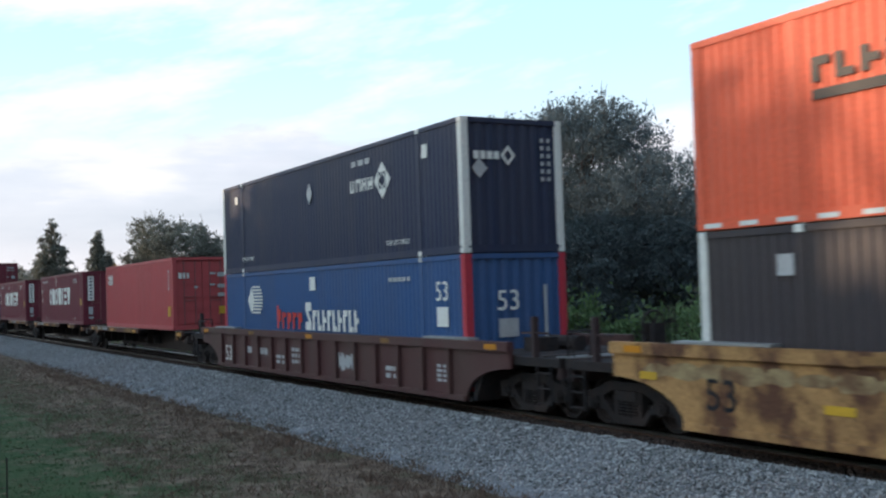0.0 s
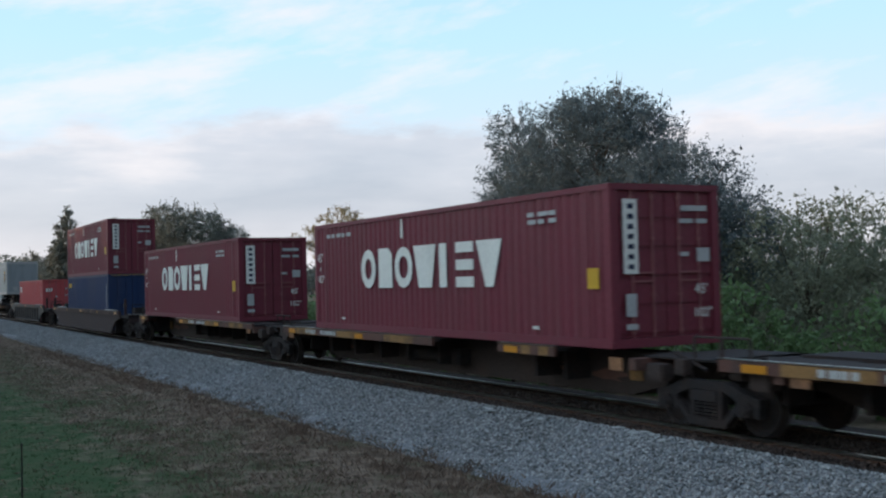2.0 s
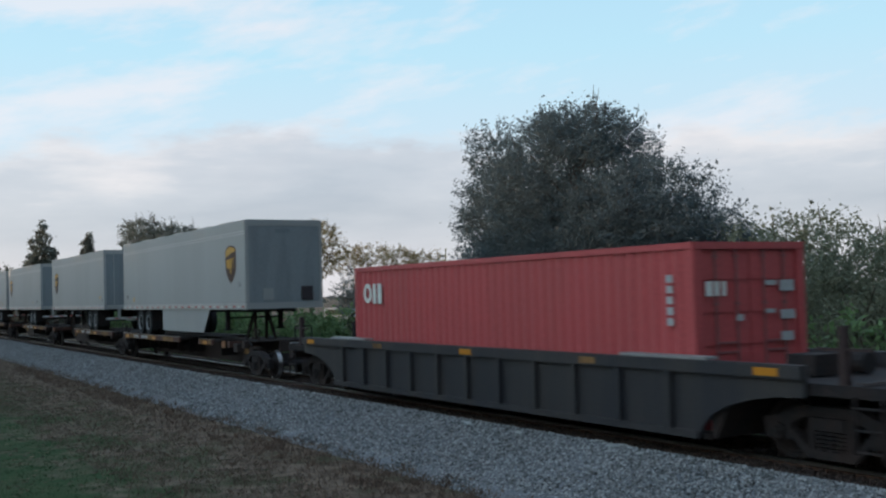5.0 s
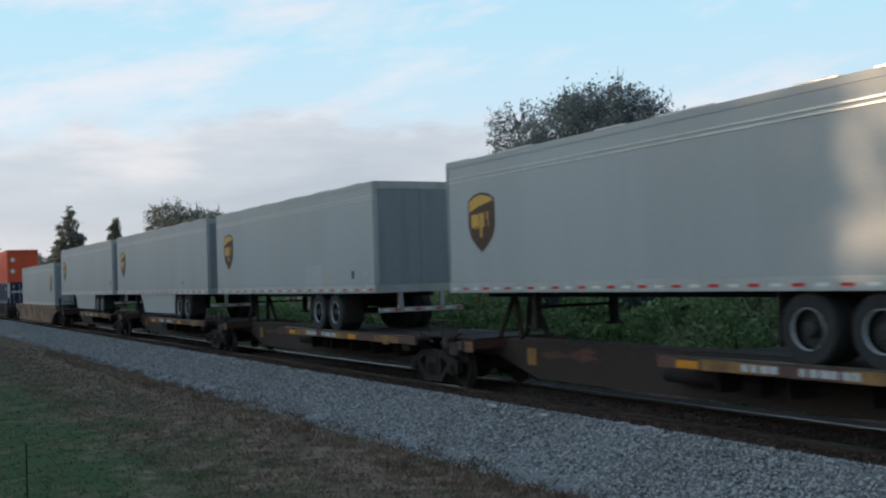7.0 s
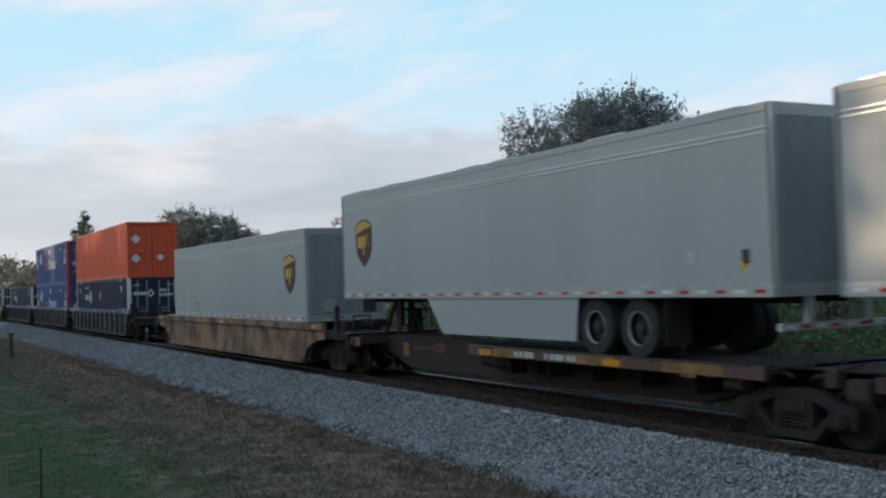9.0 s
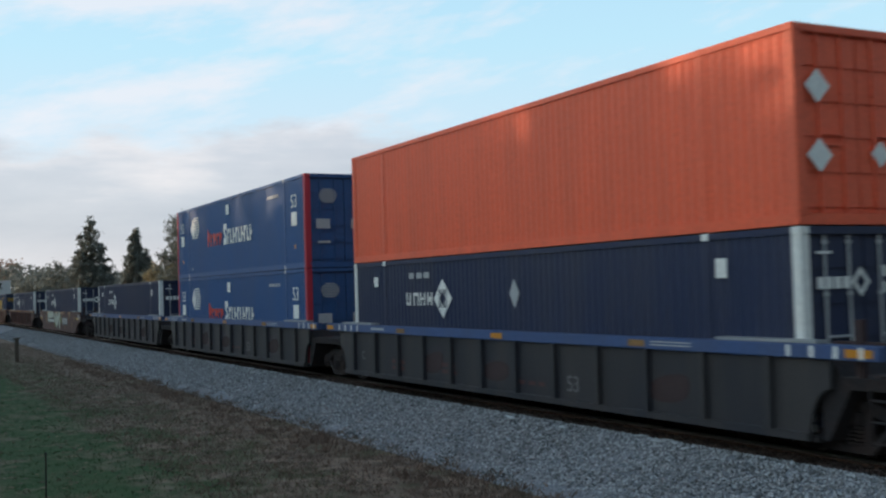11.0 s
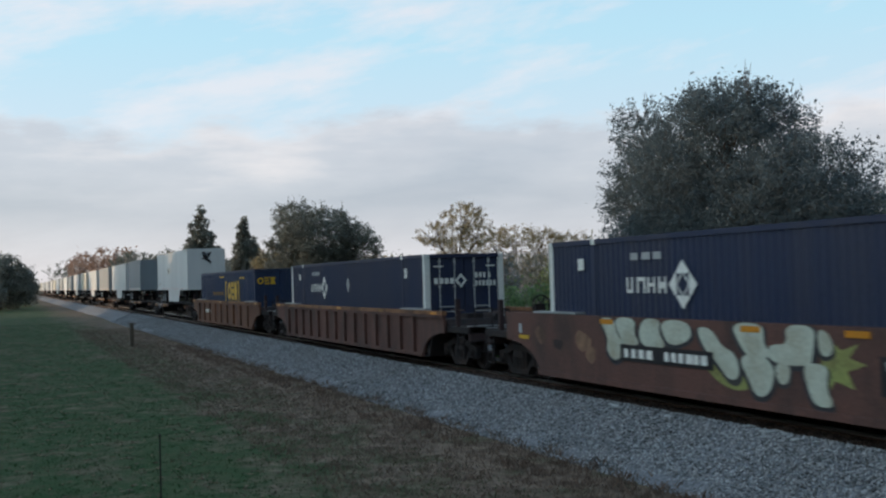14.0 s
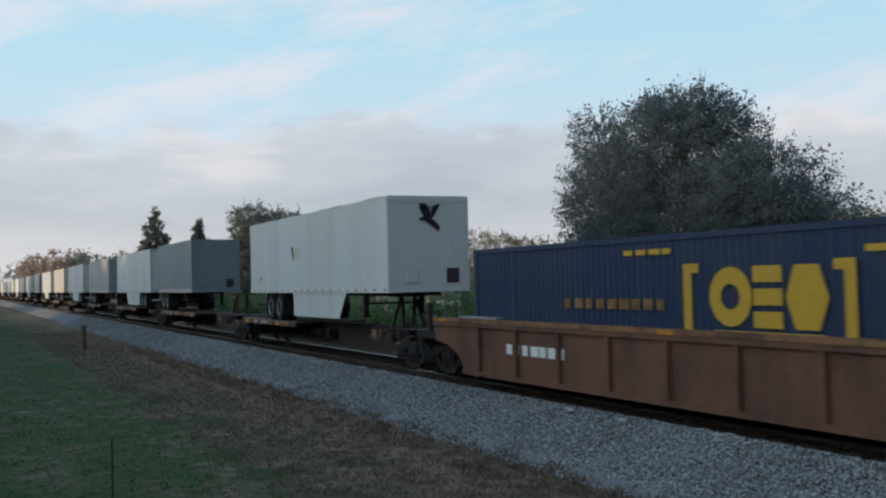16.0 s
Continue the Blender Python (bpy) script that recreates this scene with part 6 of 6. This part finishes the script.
    mark("end_tape", c, YELLOWMARK, [rect(-1.1 + i * 0.12, -1.04 + i * 0.12, 2.83, 2.87) for i in range(19)], 6.1, True)
    oxide_box(12.19, -109.65, 3.245, "dark red container with a white name stacked on a blue one", 0.98)
    car = rolling(well_car(GREYCAR, "grey ribbed well wagon with one red container", half=6.6, ribs=11, top=1.42, overhang=3.4, haunch=2.0), -133.2)
    red_box(-133.0, 0.30, "faded red container low in a grey well wagon")
    # trailers on a five-platform spine wagon
    for i, (c, tr, hi) in enumerate(((-156.0, (-1, 1), 6.4), (-173.8, (-1,), -6.6), (-191.4, (-1,), -6.6), (-209.0, (-1,), -6.6), (-226.5, (-1,), -6.6))):
        rolling(spine_car("low rusty spine wagon platform carrying a road trailer", 8.85, tr, ((-0.79, 0.18), (0.45, 0.62)) if i == 0 else ((-0.05, 0.94),), BROWNCAR, hi), c)
    rolling(trailer(16.15, GREYVAN, "silver-grey van trailer with a brown shield, nose forward", 1, True, 1.05, 1, 3.25), -155.4, 1.11)
    lettering("size_mark", "53", 0.2, BLACK, MOVERS[-1][0], (7.40, -1.311, 1.78), label="small dark number 53")
    rolling(trailer(13.7, GREYVAN, "short silver-grey van trailer with rear doors and no side skirt", -1, False, 1.05, -1, 3.0, doors=True), -174.5, 1.11)
    rolling(trailer(13.7, GREYVAN, "short silver-grey van trailer with a brown shield at its nose", -1, False, 1.05, -1), -192.3, 1.11)
    mark("repair_patch", MOVERS[-1][0], PATCHVAN, [rect(2.03, 3.25, 1.25, 1.85)], -1.297, label="slightly paler repaired panel")
    rolling(trailer(16.15, GREYVAN, "long silver-grey van trailer with a side skirt and brown shield", -1, True, 1.05, -1, 3.9), -208.6, 1.11)
    rolling(trailer(16.15, GREYVAN, "long silver-grey van trailer with a full side skirt", -1, True, 1.05, -1, 3.9), -226.1, 1.11)
    rolling(well_car(TANCAR, "rust-stained tan well wagon carrying a silver-grey van body", top=1.45), -245.4)
    rolling(trailer(16.15, GREYVAN, "silver-grey van body with a brown shield resting in a well wagon", 1, False, 1.0, 1, wheels=False), -245.3, 0.45)
    # three articulated wells with blue top chords
    for c, tr, en in ((-271.45, (-1, 1), (1,)), (-291.25, (-1,), ()), (-310.9, (-1,), (-1,))):
        car = rolling(well_car(GREYCAR, "slate well wagon unit with a faded blue top chord", ribs=12, top=1.62, bottom=0.30, overhang=1.65, haunch=0.4, reach=0.85, chord=BLUECHORD, trucks=tr, ends=en), c)
        mark("chord_mark", car, WHITE, [rect(s * 8.6 + k * 0.42, s * 8.6 + k * 0.42 + 0.07, 1.44, 1.6) for s in (-1, 0.93) for k in range(4)], -1.575, label="white location marks")
        for a, b, z, g in ((5.0, 6.0, 1.54, 0.02), (5.0, 6.0, 1.49, 0.02), (-6.4, -5.6, 1.5, 0.06)):
            mark("chord_lettering", car, GREYMARK, [rect(a, b, z, z + g)], -1.575)
        lettering("size_mark", "53", 0.42, FADEDGREY, car, (2.42, -1.506, 0.55), label="faded white number 53")
        mark("faded_writing", car, MAROONCAR, small_print(0.72, 0.58, 1, 1.1, 0.08, 51, 3) + small_print(-2.6, 0.75, 2, 0.8, 0.09, 52, 2) + small_print(-5.3, 0.7, 2, 0.8, 0.09, 53, 2), -1.5045, label="faded worn lettering bars")
        for u, g in ((-3.5, 0.5), (-0.6, 0.35), (4.9, 0.45)):
            mark("faded_panel", car, BROWNCAR, [blob(None, [(u, 0.55), (u + 0.9, 0.6), (u + 1.0, 0.6 + g), (u + 0.4, 0.9 + g * 0.3), (u - 0.1, 0.85)])], -1.504, label="rusty worn patch")
        lettering("size_mark", "C", 0.3, FADEDGREY, car, (-7.2, -1.505, 0.72))
    navy_box(-271.45, 0.355, "dark navy container with white corner posts under an orange one")
    c = rolling(container(16.15, ORANGE, "orange container stacked on a navy one", inner=1.98), -271.45, 3.27)
    mark("end_placard", c, WHITE, [[(-0.85, 1.75), (-0.6, 2.0), (-0.85, 2.25), (-1.1, 2.0)], [(-0.85, 0.75), (-0.6, 1.0), (-0.85, 1.25), (-1.1, 1.0)], [(0.4, 0.85), (0.6, 1.05), (0.4, 1.25), (0.2, 1.05)]], 8.08, True, "white diamond placards")
    blue_box(-291.25, 0.355, "blue container with red corner posts low in a well wagon")
    blue_box(-291.25, 3.27, "blue container with red corner posts stacked on its twin")
    navy_box(-310.9, 0.355, "dark navy container with white corner posts in a blue-edged well", diamond=False)
    # single wells
    car = rolling(well_car(RUSTCAR, "rust-brown well wagon with pale graffiti along its side", top=1.66, bottom=0.28, amber=False, proud=0.0015), -334.4)
    graffiti(car)
    mark("side_board", car, BLACK, [rect(-4.75, -1.72, 0.80, 1.12)], -1.514, label="black painted panel")
    mark("side_board_block", car, WHITE, small_print(-4.6, 0.87, 1, 1.05, 0.17, 31, 4) + small_print(-3.2, 0.87, 1, 1.35, 0.17, 32, 6), -1.519)
    mark("emblem_panel", car, BLACK, [rect(2.1, 4.6, 0.70, 1.26)], -1.504, label="black worn panel")
    for i in range(3):
        u = 2.2 + i * 0.78
        mark("big_block", car, GREYMARK, [[(u + 0.14, 0.78), (u + 0.52, 0.78), (u + 0.66, 1.18), (u, 1.18)]], -1.509, label="pale worn plain block")
    for u in (-5.5, -0.95, 1.45, 2.4, 5.3):
        mark("side_reflector", car, AMBER, [rect(u, u + 0.5, 1.50, 1.60)], -1.516, label="amber reflector strip")
    for u0, u1, z0, z1 in ((9.56, 10.0, 1.15, 1.165), (9.56, 10.0, 1.42, 1.435), (9.56, 9.58, 1.165, 1.42), (9.98, 10.0, 1.165, 1.42)):
        mark("data_frame", car, GREYMARK, [rect(u0, u1, z0, z1)], -1.508)
    mark("data_lines", car, GREYMARK, small_print(9.62, 1.37, 4, 0.34, 0.035, 61, 3), -1.508)
    mark("side_reflector", car, YELLOWMARK, [rect(8.6, 9.4, 1.15, 1.26), rect(-9.3, -8.8, 1.05, 1.14)], -1.508, label="yellow reflector strip")
    mark("pale_square", car, GREYMARK, [rect(9.1, 9.35, 1.28, 1.48), rect(-9.3, -9.15, 1.18, 1.4)], -1.508)
    for u, z, r, m in ((-8.2, 1.2, 0.30, TANCAR), (-7.4, 1.0, 0.26, GRIMEBROWN), (-6.3, 1.15, 0.34, TANCAR), (-5.9, 0.85, 0.30, TANCAR), (5.4, 1.35, 0.28, FADEDYELLOW), (5.0, 1.15, 0.22, FADEDYELLOW), (6.6, 0.8, 0.3, TANCAR), (7.6, 1.2, 0.32, TANCAR), (3.2, 0.55, 0.26, TANCAR)):
        rr = random.Random(int(100 * abs(u)))
        mark("worn_patch", car, m, [blob(None, [(u + r * rr.uniform(0.5, 1.3) * math.cos(q), z + r * rr.uniform(0.35, 0.9) * math.sin(q)) for q in (k * math.pi / 4 for k in range(8))])], -1.5022, label="worn scuffed paint patch")
    navy_box(-334.4, 0.355, "dark navy container with white posts in a graffitied wagon", diamond=False)
    car = rolling(well_car(RUSTCAR, "rust-brown ribbed well wagon carrying a navy container", ribs=14, top=1.60, bottom=0.27, chord=LITRUST), -358.1)
    navy_box(-358.1, 0.355, "dark navy container with white posts in a ribbed rust-brown wagon")
    car = rolling(well_car(BRIGHTRUST, "orange-brown ribbed well wagon carrying a deep blue container", ribs=9, top=1.60, bottom=0.27, chord=LITRUST), -381.4)
    mark("side_writing", car, WHITE, small_print(-6.05, 0.85, 1, 2.6, 0.22, 41, 7), -1.504, label="white number bars")
    c = rolling(container(16.15, RAILBLUE, "royal blue container with yellow bracket emblem in a ribbed wagon", inner=1.98), -381.4, 0.355)
    y = -1.301
    mark("bracket", c, YELLOWMARK, [rect(0.2, 0.42, 1.2, 2.36), rect(0.42, 0.62, 2.2, 2.36)], y, label="yellow bracket")
    mark("bracket", c, YELLOWMARK, [rect(3.9, 4.12, 1.2, 2.36), rect(3.7, 3.9, 2.2, 2.36)], y, label="yellow bracket")
    bm = bmesh.new()
    ring_pts(bm, 1.42, 1.8, 0.52, 0.49, 0.28, y)
    for q in (1.31, 1.67, 2.03):
        flat_shape(bm, rect(1.97, 2.63, q, q + 0.26), y)
    flat_shape(bm, [(2.7, 1.8), (2.9, 1.31), (3.4, 1.31), (3.6, 1.8), (3.4, 2.29), (2.9, 2.29)], y)
    flat_shape(bm, rect(1.0, 3.5, 1.2, 1.25), y)
    part("wordmark", bm, YELLOWMARK, c, "yellow plain-shape emblem")
    bm = bmesh.new()
    ring_pts(bm, -1.0, 2.3, 0.16, 0.18, 0.08, 8.09, True, 12)
    for q in (2.12, 2.26, 2.40):
        flat_shape(bm, rect(-0.8, -0.56, q, q + 0.08), 8.09, True)
    flat_shape(bm, [(-0.53, 2.12), (-0.22, 2.12), (-0.3, 2.3), (-0.22, 2.48), (-0.53, 2.48), (-0.45, 2.3)], 8.09, True)
    part("end_emblem", bm, YELLOWMARK, c, "yellow plain-shape emblem")
    mark("slogan", c, OCHRE, small_print(-3.8, 1.55, 1, 3.6, 0.2, 43, 9), y, label="yellow writing bars")
    mark("number_mark", c, YELLOWMARK, small_print(-1.6, 2.55, 1, 1.6, 0.1, 44, 4) + [rect(4.3, 4.8, 2.44, 2.54), rect(4.9, 5.6, 2.44, 2.54)], y)
    # the long tail of trailers
    rolling(spine_car("low rusty spine wagon platform carrying a white trailer", 9.9, (-1, 1), ((-0.85, -0.05),), BROWNCAR, 7.0), -403.25)
    t = rolling(trailer(16.15, WHITEVAN, "white van trailer with a black bird emblem, nose forward", 1, True, 1.1, None, top_band=False), -402.65, 1.11)
    bm = bmesh.new()
    x = 8.101
    flat_shape(bm, [(0.02, 3.10), (0.12, 3.3), (0.0, 3.55), (-0.08, 3.72), (-0.3, 3.72), (-0.26, 3.5), (-0.12, 3.28)], x, True)
    flat_shape(bm, [(0.14, 3.3), (0.26, 3.5), (0.38, 3.72), (0.16, 3.66), (0.06, 3.45)], x + 0.006, True)
    flat_shape(bm, [(-0.1, 3.35), (-0.28, 3.3), (-0.34, 3.22), (-0.14, 3.2), (0.1, 3.05), (0.3, 2.9), (0.36, 3.02), (0.2, 3.2)], x + 0.012, True)
    part("bird_emblem", bm, BLACK, t, "black flying bird emblem")
    mark("side_emblem", t, CHARCOAL, [[(-1.9, 2.75), (-1.7, 2.35), (-1.55, 2.3), (-1.6, 2.7), (-1.75, 2.85)]], -1.301)
    mark("side_emblem_plate", t, CREAMVAN, [rect(-1.5, -0.7, 2.35, 2.75)], -1.301)
    mark("nose_plate", t, GREYMARK, [rect(-0.95, -0.7, 1.5, 1.75), [(-0.35, 1.5), (-0.12, 1.72), (-0.35, 1.94), (-0.6, 1.72)], rect(0.4, 0.9, 1.42, 1.5), rect(0.55, 0.75, 1.5, 1.62)], x - 0.02, True)
    rolling(spine_car("low rusty spine wagon platform in the train's tail", 9.9, (-1,), ((-0.85, 0.2),), BROWNCAR, 6.5), -423.5)
    rolling(trailer(10.4, DARKVAN, "short blue-grey van trailer on a spine wagon", 1, False, 1.1, None, top_band=False, tandem=1.8), -427.9, 1.11)
    skins = [(WHITEVAN, "white van trailer far down the train"), (GREYVAN, "silver-grey van trailer far down the train"), (WHITEVAN, "white van trailer far down the train"), (CREAMVAN, "cream van trailer far down the train"), (WHITEVAN, "white van trailer far down the train"), (DARKVAN, "blue-grey van trailer far down the train")]
    src, deck = {}, None
    for i in range(24):
        cx = -443.3 - 19.85 * i
        skin, label = skins[i % 6]
        if deck is None:
            deck = rolling(spine_car("low rusty spine wagon platform in the train's tail", 9.9, (-1,), ((-0.85, 0.2),), BROWNCAR, 6.5), cx)
        else:
            rolling(copy_thing(deck, pose(cx, YC, 0)), cx)
        key = (skin.name, i % 2)
        if key not in src:
            src[key] = rolling(trailer((16.15, 14.6)[i % 2], skin, label, 1 if i % 3 else -1, i % 2 == 0, 1.1, None, top_band=False), cx - 0.4, 1.11)
        else:
            rolling(copy_thing(src[key], pose(cx, YC, 1.11)), cx - 0.4, 1.11)


setting()
assemble()
planting()
shade_trees()
small_things()
ground_cover()
ties()
motions()
